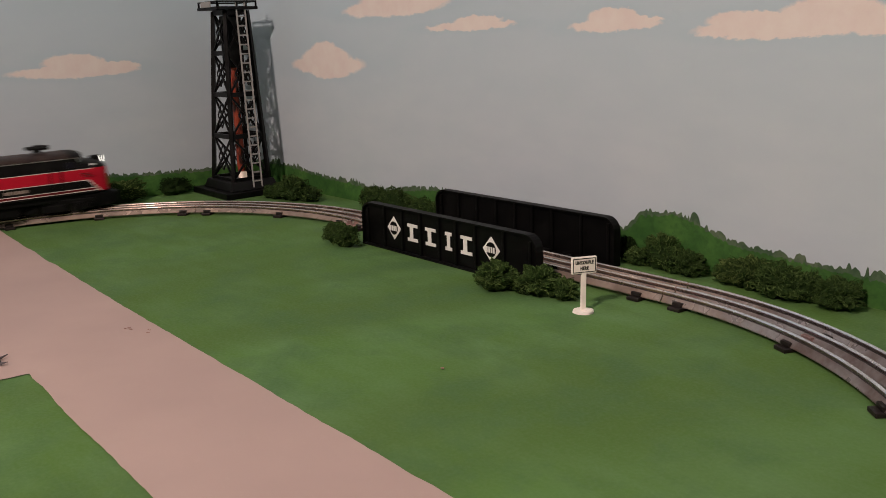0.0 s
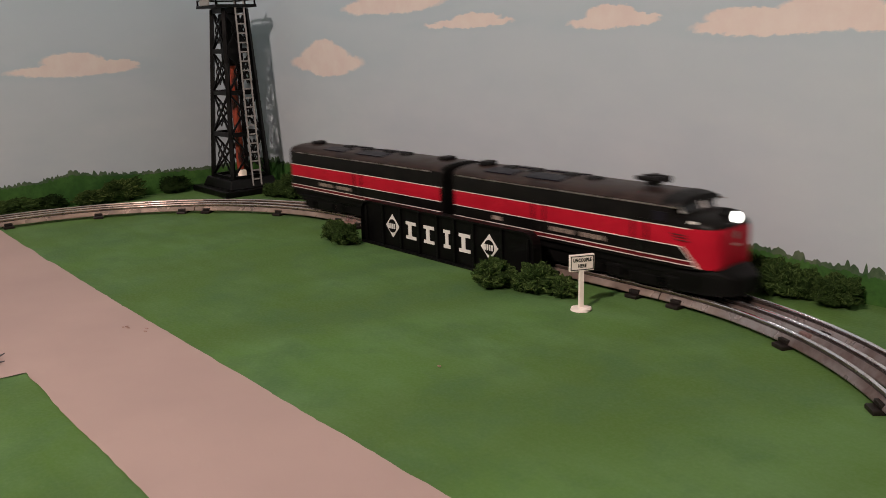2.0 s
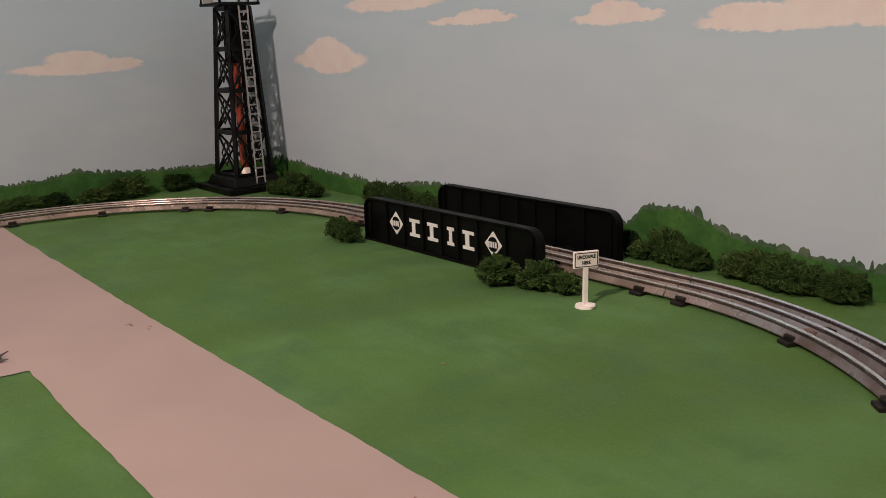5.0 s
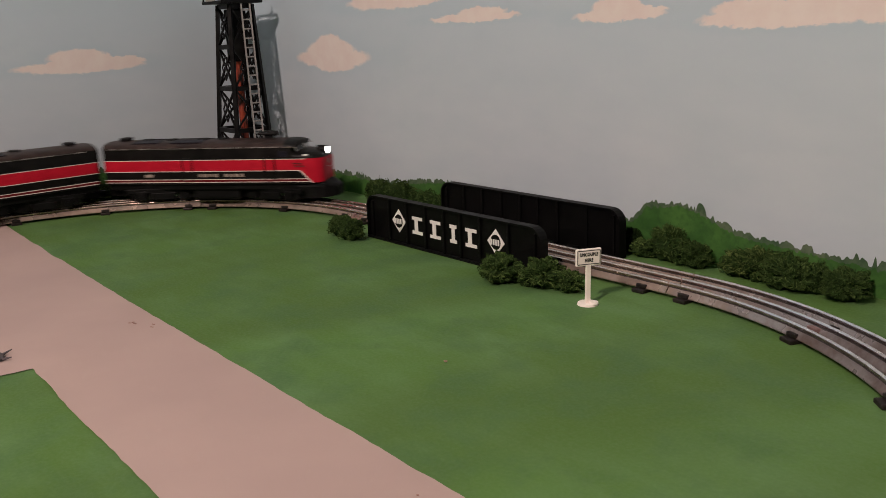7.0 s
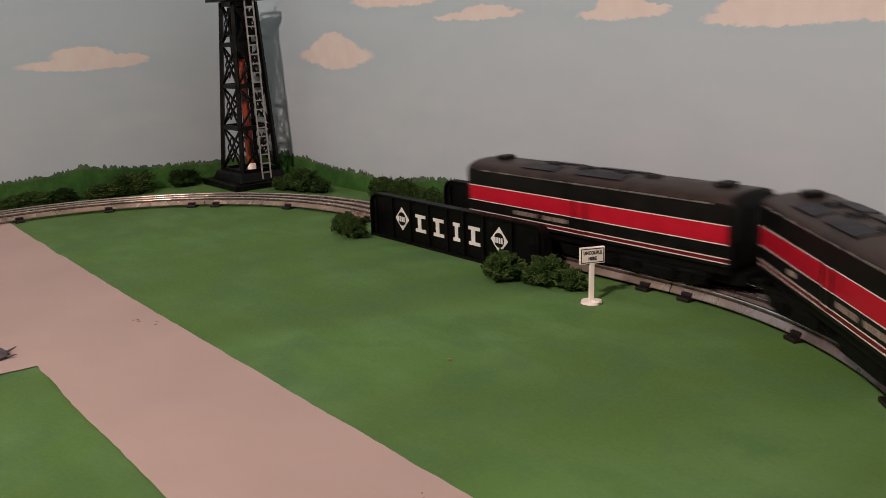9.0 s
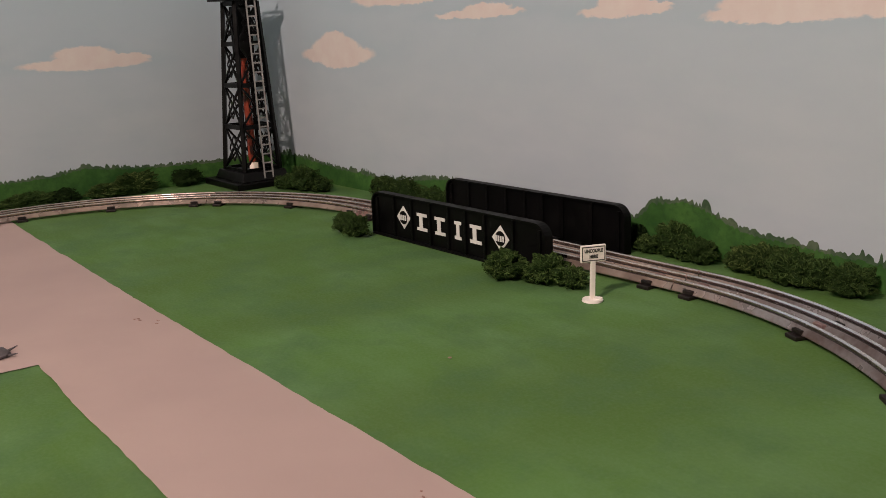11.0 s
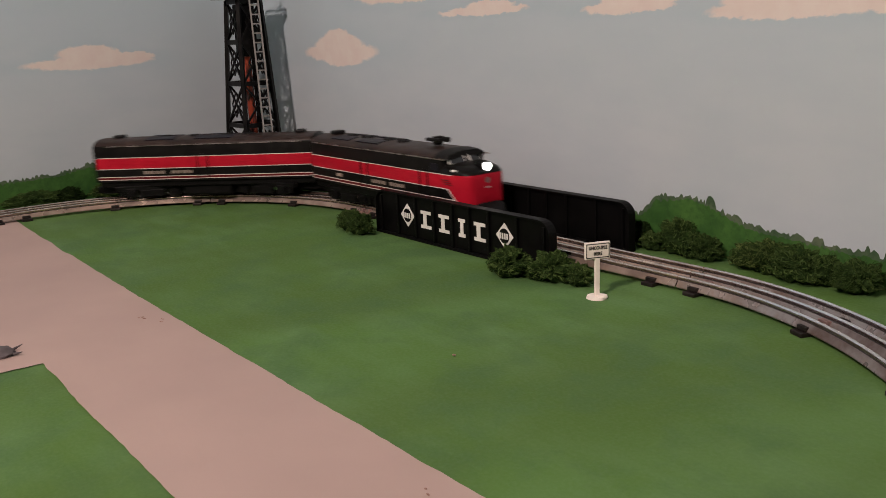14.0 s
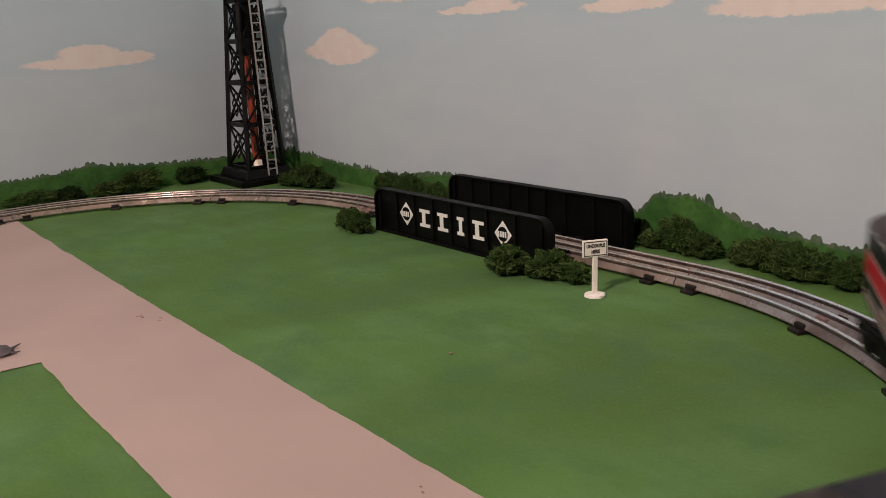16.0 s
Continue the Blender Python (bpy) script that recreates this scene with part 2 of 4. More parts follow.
# ---- room ----
def build_room():
    # Bluish plaster, toned to cool the bounced fill light.
    plaster = simple("room_plaster", (0.56, 0.58, 0.60), 0.85, vary=0.06, scale=40)
    carpet = simple("brown_carpet", (0.16, 0.12, 0.09), 0.95, vary=0.3, scale=200)

    def slab(name, c, s, mat, label, cat):
        bm = bmesh.new()
        add_box(bm, c, s)
        return tagged(part(name, bm, mat), label, cat, kind="structure")

    right = [(-0.272, 0.177, 0.096, 0.014), (-0.2725, 0.184, 0.066, 0.019), (-0.276, 0.192, 0.038, 0.017), (-0.262, 0.168, 0.050, 0.010),
             (-0.1235, 0.243, 0.108, 0.0105), (-0.099, 0.250, 0.098, 0.016), (0.016, 0.218, 0.078, 0.0050), (0.0315, 0.223, 0.041, 0.0060),
             (0.2165, 0.213, 0.057, 0.0060), (0.213, 0.220, 0.030, 0.0085), (0.2505, 0.217, 0.0255, 0.0040),
             (0.381, 0.205, 0.085, 0.0075), (0.3575, 0.212, 0.0465, 0.0085), (0.421, 0.213, 0.047, 0.015), (0.462, 0.207, 0.030, 0.0105), (0.55, 0.225, 0.08, 0.03)]
    left = [(-0.1175, 0.179, 0.0935, 0.0085), (-0.1195, 0.190, 0.0455, 0.013), (-0.0695, 0.184, 0.0445, 0.0070)]
    north = slab("wall_north", (1.25, WALL_Y + 0.05, 0.28), (3.6, 0.1, 2.36), mural("mural_sky_long", 0, right),
                 "pale blue painted wall with cream clouds and green hills", "wall")
    west = slab("wall_west", (WALL_X - 0.05, -1.55, 0.28), (0.1, 3.384, 2.36), mural("mural_sky_short", 1, left),
                "pale blue painted wall with a long cream cloud", "wall")
    # South and east walls and ceiling: unseen, added to bounce the lamp's light.
    slab("wall_south", (1.2, -3.3, 0.28), (3.5, 0.1, 2.36), plaster, "plain plaster wall, unseen, closing the room to bounce light", "wall")
    slab("wall_east", (3.0, -1.55, 0.28), (0.1, 3.384, 2.36), plaster, "plain plaster wall, unseen, closing the room to bounce light", "wall")
    slab("ceiling", (1.25, -1.55, 1.51), (3.7, 3.7, 0.1), simple("white_ceiling", (0.78, 0.76, 0.72), 0.9, vary=0.04, scale=60), "flat white ceiling, unseen, closing the room", "ceiling")
    slab("floor", (1.25, -1.55, -0.95), (3.7, 3.7, 0.1), carpet, "brown carpeted floor", "floor")

    # painted hills: a far row of little trees, a near green slope before it
    def hills(parent, table, place, tag_seed):
        rng = random.Random(tag_seed)
        u0, u1 = table[0][0], table[-1][0]
        for layer, (mat, lift, drop, label) in enumerate(((M_TREES, 0.0006, -0.001, "grey-green painted row of far trees"),
                                                         (M_HILL, 0.0011, 0.0018, "bright green painted hill slope"))):
            bm = bmesh.new()
            crowns = []
            u = u0
            while u < u1:
                w = rng.choice((0.0024, 0.0035, 0.0055, 0.008)) * rng.uniform(0.8, 1.3)
                crowns.append((u + w / 2, w * 0.62, rng.uniform(0.0020, 0.0068) * (0.35 + 1.1 * max(0.0, noise.noise((u * 34, tag_seed, 4.0)) + 0.35)) * (1.15 if tag_seed == 3 else 1.0), rng.random() < 0.22))
                u += w * rng.uniform(0.35, 1.9)
            n = int((u1 - u0) / 0.0008)
            prev = None
            for i in range(n + 1):
                u = u0 + (u1 - u0) * i / n
                top = lerp_table(table, u) - 0.0045 - drop
                bumpy = 0.0
                for cu, cw, ch, spire in crowns:
                    d = abs(u - cu) / cw
                    if d < 1:
                        bumpy = max(bumpy, ch * ((1 - d) if spire else math.sqrt(1 - d * d)))
                top += bumpy * (1.0 if layer == 0 else 0.35 + 0.6 * max(0.0, noise.noise((u * 45, tag_seed, 9.0)))) + 0.0017 * noise.noise((u * 420, layer * 7.0, tag_seed))
                a, b = bm.verts.new(place(u, -0.002, lift)), bm.verts.new(place(u, max(0.004, top), lift))
                if prev:
                    bm.faces.new((prev[0], a, b, prev[1]))
                prev = (a, b)
            bmesh.ops.recalc_face_normals(bm, faces=bm.faces)
            part(("painted_trees", "painted_hill")[layer], bm, mat, parent, label)

    hills(north, HILLS_NORTH, lambda u, h, l: (u, WALL_Y - l, h), 3)
    hills(west, HILLS_WEST, lambda u, h, l: (WALL_X + l, u, h), 5)

    # table
    bm = bmesh.new()
    add_box(bm, (0.457, -0.50, -0.011), (1.884, 1.284, 0.022), bevel=0.002)
    tagged(part("ground", bm, M_GREEN), "green painted table top of the toy railway", "table top", kind="structure")
    wood = simple("pine_table_leg", (0.30, 0.19, 0.10), 0.6, vary=0.25, scale=50)
    for x in (-0.40, 1.32):
        for y in (-1.06, 0.06):
            bm = bmesh.new()
            add_box(bm, (x, y, -0.461), (0.07, 0.07, 0.878), bevel=0.003)
            tagged(part("table_leg", bm, wood), "square pine leg under the railway table", "table leg", "table legs")

    # ceiling lamp
    lampo = tagged(new("ceiling_lamp"), "round opal glass ceiling lamp, lit", "lamp")
    lampo.location = (LAMP[0], LAMP[1], 1.46)
    glow = Nodes("opal_glass_lit", 0.4)
    glow.put(glow.bsdf.inputs["Emission Color"], (1.0, 0.82, 0.62))
    glow.put(glow.bsdf.inputs["Emission Strength"], 4.0)
    bm = bmesh.new()
    add_cyl(bm, (0, 0, -0.012), 0.17, 0.024, 40)
    part("canopy", bm, simple("white_enamel", (0.75, 0.73, 0.7), 0.4, vary=0.03), lampo)
    bm = bmesh.new()
    add_cyl(bm, (0, 0, -0.05), 0.12, 0.05, 40, r2=0.155)
    part("diffuser", bm, glow.done((0.8, 0.76, 0.7)), lampo, "glowing opal glass diffuser")


HILLS_NORTH = [(-0.486, 0.036), (-0.40, 0.036), (-0.30, 0.029), (-0.209, 0.026), (-0.15, 0.023), (-0.10, 0.032), (-0.043, 0.038), (0.0, 0.03),
               (0.20, 0.026), (0.236, 0.030), (0.252, 0.046), (0.289, 0.053), (0.31, 0.047), (0.347, 0.034), (0.407, 0.030), (0.461, 0.026), (0.60, 0.032), (1.3, 0.035)]
HILLS_WEST = [(-1.1, 0.035), (-0.5, 0.034), (-0.30, 0.033), (-0.234, 0.039), (-0.179, 0.040), (-0.141, 0.046), (-0.10, 0.040), (-0.05, 0.036), (0.052, 0.031), (0.141, 0.033)]
build_room()


# ---- road: a tan strip painted across the board, with hand-cut wavy edges ----
NEAR_EDGE = [(-0.42, -0.259), (-0.378, -0.2615), (-0.314, -0.2638), (-0.255, -0.2660), (-0.225, -0.2650), (-0.171, -0.2688), (-0.148, -0.2668), (-0.066, -0.2690), (0.034, -0.2710), (0.2332, -0.2727), (0.3939, -0.2743), (1.3, -0.278)]
FAR_EDGE = [(-0.5, -0.3745), (0.158, -0.3745), (0.177, -0.3757), (0.197, -0.3752), (0.232, -0.3770), (0.391, -0.3785), (1.3, -0.381)]
SIDE_EDGE = [(-1.1, 0.045), (-0.3985, 0.156), (-0.3745, 0.1582), (-0.37, 0.1582)]


def build_road():
    bm = bmesh.new()

    def strip(u0, u1, lo, hi, axis, seed, waves, n=260):
        prev = None
        for i in range(n + 1):
            u = u0 + (u1 - u0) * i / n
            w = [waves[k] * noise.noise((u * 22, seed + k * 5.0, 0.3)) + 0.0007 * noise.noise((u * 110, seed + k * 3.0, 1.3)) for k in (0, 1)]
            pts = [(u, (lo if axis else lerp_table(FAR_EDGE, u)) + w[0]), (u, lerp_table(hi, u) + w[1])]
            vs = [bm.verts.new((x, y, 0.0008) if axis == 0 else (y, x, 0.00072)) for x, y in pts]
            if prev:
                f = bm.faces.new((prev[0], vs[0], vs[1], prev[1]) if axis == 0 else (prev[0], prev[1], vs[1], vs[0]))
                f.normal_update()
                if f.normal.z < 0:
                    f.normal_flip()
            prev = vs

    strip(-0.41, 1.3, 0.0, NEAR_EDGE, 0, 2.0, (0.0004, 0.0007))
    strip(-1.1, -0.3735, -0.13, SIDE_EDGE, 1, 9.0, (0.0022, 0.0004))
    tagged(part("road", bm, M_ROAD), "tan painted road with wavy hand-cut edges on the green board", "road", kind="structure")


build_road()


# ---- track ----
def on_track(s):
    """Point and heading of the centre line, s metres along it from the west end of the bridge straight."""
    s %= LOOP
    if s < LS:
        return Vector((XL + s, YC)), 0.0
    s -= LS
    if s < math.pi * RE:
        a = s / RE
        return Vector((XR + RE * math.sin(a), YC - RE + RE * math.cos(a))), -a
    s -= math.pi * RE
    if s < LB:
        k = s / LB
        return Vector((XR - k * LS, YC - 2 * RE + k * SKEW)), -math.pi - math.atan2(SKEW, LS)
    a = (s - LB) / R
    return Vector((XL - R * math.sin(a), YC - R - R * math.cos(a))), -math.pi - a


RAIL_BASE = 0.0031
RAIL_TOP = RAIL_BASE + 0.0086


def rail_profile():
    """Tubular toy rail: folded flange, thin web, round head."""
    pts = [(-0.0043, 0), (0.0043, 0), (0.0043, 0.0007), (0.0013, 0.0050), (0.0008, 0.0057)]
    for k in range(15):
        a = -0.9 + (math.pi + 1.8) * k / 14
        pts.append((0.0016 * math.cos(a), 0.0070 + 0.0016 * math.sin(a)))
    pts += [(-0.0008, 0.0057), (-0.0013, 0.0050), (-0.0043, 0.0007)]
    return [(u, v + RAIL_BASE) for u, v in pts]


def track_piece(s0, s1, ties, curved, label):
    """One section with three rails, its ties and the pins of its joint."""
    mid, head = on_track((s0 + s1) / 2)
    thing = tagged(new("track_section"), label, "track", "toy track sections")
    thing.location = (mid.x, mid.y, 0)
    n = 14 if curved else 2

    def frames(off, a, b, k):
        out = []
        for i in range(k + 1):
            p, h = on_track(a + (b - a) * i / k)
            side = (-math.sin(h), math.cos(h))
            out.append(((p.x + side[0] * off - mid.x, p.y + side[1] * off - mid.y, 0), side))
        return out

    for off in (-0.0159, 0.0, 0.0159):
        bm = bmesh.new()
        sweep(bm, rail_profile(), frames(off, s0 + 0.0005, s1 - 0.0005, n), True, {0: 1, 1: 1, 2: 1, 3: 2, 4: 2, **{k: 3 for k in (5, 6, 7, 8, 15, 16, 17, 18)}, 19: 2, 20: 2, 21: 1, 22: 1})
        part("rail", bm, (M_RAIL, M_FLANGE, M_CREASE, M_RAIL_SIDE), thing, "dulled tinplate tube rail" if off == 0 else "", smooth=True)
    for st in ties:
        p, h = on_track(s0 + st)
        bm = bmesh.new()
        base = Matrix.Translation((p.x - mid.x, p.y - mid.y, 0)) @ Matrix.Rotation(h, 4, "Z")
        add_box(bm, (0, 0, 0.0015), (0.0115, 0.0510, 0.0030), bevel=0.0007)
        bm.transform(base)
        tie = part("tie", bm, M_TIE, thing)
        for off, mat in ((-0.0159, M_TIE), (0.0, M_CLIP), (0.0159, M_TIE)):
            bm = bmesh.new()
            for d in (-0.0034, 0.0034):
                add_box(bm, (0, off + d, 0.0047 if off else 0.0060), (0.0092, 0.0040, 0.0030 if off else 0.0040), bevel=0.0005)
            bm.transform(base)
            part("rail_clip", bm, mat, tie)
    p, h = on_track(s1)
    for off in (-0.0159, 0.0, 0.0159):
        bm = bmesh.new()
        side = (-math.sin(h), math.cos(h))
        add_cyl(bm, (p.x + side[0] * off - mid.x, p.y + side[1] * off - mid.y, RAIL_BASE + 0.0068), 0.0014, 0.006, 8,
                Matrix.Rotation(h, 4, "Z") @ Matrix.Rotation(radians(90), 4, "Y"))
        part("track_pin", bm, M_CLIP, thing)


def build_track():
    s = 0.0
    for straight, radius in ((LS, RE), (LB, R)):
        half, arc = straight / 2, radius * math.pi / 4
        for _ in range(2):
            track_piece(s, s + half, [0.0235, half / 2, half - 0.0235], False, "straight three-rail tinplate toy track on black ties")
            s += half
        for _ in range(4):
            track_piece(s, s + arc, [radians(a) * radius for a in (3.0, 22.5, 42.0)], True, "curved three-rail tinplate toy track on black ties")
            s += arc


build_track()


# ---- plate girder bridge ----
B_LEN, B_H, B_W = 0.254, 0.0451, 0.1077


def build_bridge():
    thing = tagged(new("girder_bridge"), "black plastic plate girder bridge with white emblem and block markings", "bridge")
    corner = 0.013

    def outline(inset, low=0.0):
        r = corner - inset
        pts = [(inset, low), (B_LEN - inset, low)]
        for k in range(7):
            a = math.pi / 2 * k / 6
            pts.append((B_LEN - corner + r * math.cos(a), B_H - corner + r * math.sin(a)))
        for k in range(7):
            a = math.pi / 2 + math.pi / 2 * k / 6
            pts.append((corner + r * math.cos(a), B_H - corner + r * math.sin(a)))
        return pts

    for y0, out in ((0.0, -1), (B_W, 1)):
        # web plate in the middle, a flange that runs round the ends and the top
        yc = y0 - out * 0.0045
        bm = bmesh.new()
        add_prism(bm, outline(0.0014, 0.001), 0.0024, Matrix.Translation((0, yc + 0.0012, 0)) @ Matrix.Rotation(radians(90), 4, "X"))
        bmesh.ops.recalc_face_normals(bm, faces=bm.faces)
        girder = part("girder", bm, M_BLACK, thing)
        bm = bmesh.new()
        o, i = outline(0.0), outline(0.0017)
        path = list(range(1, len(o))) + [0]
        rows = []
        for k in path:
            rows.append([bm.verts.new((q[0], y, q[1])) for q, y in ((o[k], yc - 0.0045), (o[k], yc + 0.0045), (i[k], yc + 0.0045), (i[k], yc - 0.0045))])
        for a, b in zip(rows, rows[1:]):
            for k in range(4):
                j = (k + 1) % 4
                bm.faces.new((a[k], a[j], b[j], b[k]))
        for row in (rows[0], rows[-1]):
            bm.faces.new(row)
        bmesh.ops.recalc_face_normals(bm, faces=bm.faces)
        part("top_flange", bm, M_BLACK, girder)
        bm = bmesh.new()
        add_box(bm, (B_LEN / 2, yc, 0.0011), (B_LEN, 0.0105, 0.0022), bevel=0.0005)
        part("bottom_flange", bm, M_BLACK, girder)
        for k, x in enumerate((0.0085, 0.0375, 0.0670, 0.0965, 0.1245, 0.1490, 0.1760, 0.2130, 0.2455)):
            for side in (-1, 1):
                bm = bmesh.new()
                zt = B_H - 0.0022 if 0 < k < 8 else B_H - 0.006
                add_box(bm, (x, yc + side * 0.0023, (zt + 0.002) / 2), (0.0026, 0.0024, zt - 0.002), bevel=0.0004)
                part("stiffener", bm, M_BLACK, girder)
        for k in range(8):
            x = 0.025 + (B_LEN - 0.05) * k / 7
            bm = bmesh.new()
            add_box(bm, (x, yc + out * -0.0075, 0.0030), (0.015, 0.006, 0.005), bevel=0.0014)
            part("foot", bm, M_BLACK, girder)
    bm = bmesh.new()
    add_box(bm, (B_LEN / 2, B_W / 2, 0.0009), (B_LEN - 0.004, B_W - 0.018, 0.0014))
    part("deck", bm, M_BLACK, thing)
    # markings on the outer web of the front girder
    face = 0.0045 - 0.0012

    def mark(name, outline_pts, mat, lift, label=""):
        bm = bmesh.new()
        add_prism(bm, outline_pts, 0.0005, Matrix.Translation((0, face - lift, 0)) @ Matrix.Rotation(radians(90), 4, "X"))
        bmesh.ops.recalc_face_normals(bm, faces=bm.faces)
        return part(name, bm, mat, thing, label)

    for cx, cz in ((0.0525, 0.0234), (0.1962, 0.0243)):
        mark("emblem", [(cx - 0.0112, cz), (cx, cz - 0.0118), (cx + 0.0112, cz), (cx, cz + 0.0118)], M_WHITE, 0.0, "white diamond emblem with a black disc")
        mark("emblem_disc", [(cx + 0.0063 * math.cos(a * math.pi / 12), cz + 0.0067 * math.sin(a * math.pi / 12)) for a in range(24)], M_BLACK, 0.0006)
        for k in range(4):
            x = cx - 0.0045 + 0.003 * k
            mark("emblem_bar", [(x - 0.0009, cz - 0.0026), (x + 0.0009, cz - 0.0026), (x + 0.0009, cz + 0.0026), (x - 0.0009, cz + 0.0026)], M_WHITE, 0.0012)
    for x0, x1 in ((0.0745, 0.0905), (0.1028, 0.1185), (0.1325, 0.1422), (0.1548, 0.1705)):
        z0, z1, w = 0.0140, 0.0313, x1 - x0
        sw = min(0.0052, w * 0.45)
        sx = x0 + w * 0.40 if w > 0.012 else (x0 + x1) / 2
        e = 0.0032
        mark("block_marking", [(x0, z0), (x1, z0), (x1, z0 + e), (sx + sw / 2, z0 + e), (sx + sw / 2, z1 - e), (x1, z1 - e), (x1, z1), (x0, z1),
                               (x0, z1 - e), (sx - sw / 2, z1 - e), (sx - sw / 2, z0 + e), (x0, z0 + e)], M_WHITE, 0.0, "white slab-shaped marking")


build_bridge()


def build_joint_clips():
    """Rusty plate and clips added over the tie clips at the end of the bridge."""
    thing = tagged(new("joint_clips"), "rusty plate and clips added over the tie clips beside the bridge", "track clip")
    thing.location = (-0.072, 0.0379, 0)
    pink = simple("pinkish_clip_brown", (0.22, 0.13, 0.11), 0.7, vary=0.35, scale=260)
    bm = bmesh.new()
    add_box(bm, (0, 0.004, 0.0042), (0.022, 0.024, 0.0022), bevel=0.0005)
    part("plate", bm, pink, thing)
    for x, y in ((-0.006, -0.003), (0.006, -0.001), (-0.002, 0.010), (0.008, 0.012)):
        bm = bmesh.new()
        add_box(bm, (x, y, 0.0068), (0.0055, 0.0042, 0.0036), Matrix.Rotation(x * 60, 4, "Z"), bevel=0.0006)
        part("spring_clip", bm, M_CLIP if x < 0 else pink, thing)


build_joint_clips()


# ---- trackside sign ----
def text_part(words, size, mat, parent, m, label=""):
    cu = bpy.data.curves.new("words", "FONT")
    cu.body, cu.size, cu.align_x, cu.align_y, cu.extrude = words, size, "CENTER", "CENTER", 0.0001
    cu.offset, cu.space_character = 0.00016, 1.14
    ob = new("words_source", cu)
    me = bpy.data.meshes.new_from_object(ob.evaluated_get(bpy.context.evaluated_depsgraph_get()))
    bpy.data.objects.remove(ob)
    me.transform(m)
    me.materials.clear()
    me.materials.append(mat)
    out = new("lettering", me)
    out.parent = parent
    if label:
        tagged(out, label)
    return out


def build_sign():
    thing = tagged(new("uncouple_sign"), "cream plastic trackside sign with black lettering on a round base", "sign")
    thing.matrix_basis = pose(0.3235, -0.0197, 0, 0, 1.0, 67.6 - 90 + 90)
    bm = bmesh.new()
    add_cyl(bm, (0, 0, 0.0009), 0.0080, 0.0018, 28, r2=0.0074)
    part("base", bm, M_CREAM, thing)
    bm = bmesh.new()
    add_cyl(bm, (0.0026, -0.0045, 0.0026), 0.0040, 0.0016, 20, r2=0.0034)
    part("foot_lug", bm, M_CREAM, thing)
    bm = bmesh.new()
    add_box(bm, (0, 0, 0.0165), (0.0038, 0.0026, 0.031), bevel=0.0004)
    part("post", bm, M_CREAM, thing)
    bm = bmesh.new()
    add_box(bm, (0, 0, 0.0370), (0.0204, 0.0024, 0.0130), bevel=0.0006)
    board = part("board", bm, M_CREAM, thing)
    bm = bmesh.new()
    for x, z, sx, sz in ((0, 0.0422, 0.0182, 0.0006), (0, 0.0318, 0.0182, 0.0006), (-0.0091, 0.037, 0.0006, 0.0104), (0.0091, 0.037, 0.0006, 0.0104)):
        add_box(bm, (x, -0.00125, z), (sx, 0.0002, sz))
    part("border_line", bm, M_INK, board)
    up = Matrix.Rotation(radians(90), 4, "X")
    text_part("UNCOUPLE", 0.0036, M_INK, board, Matrix.Translation((0, -0.00135, 0.0391)) @ up @ Matrix.Diagonal((0.72, 1.0, 1, 1)))
    text_part("HERE", 0.0036, M_INK, board, Matrix.Translation((0, -0.00135, 0.0347)) @ up @ Matrix.Diagonal((0.74, 1.0, 1, 1)))


build_sign()


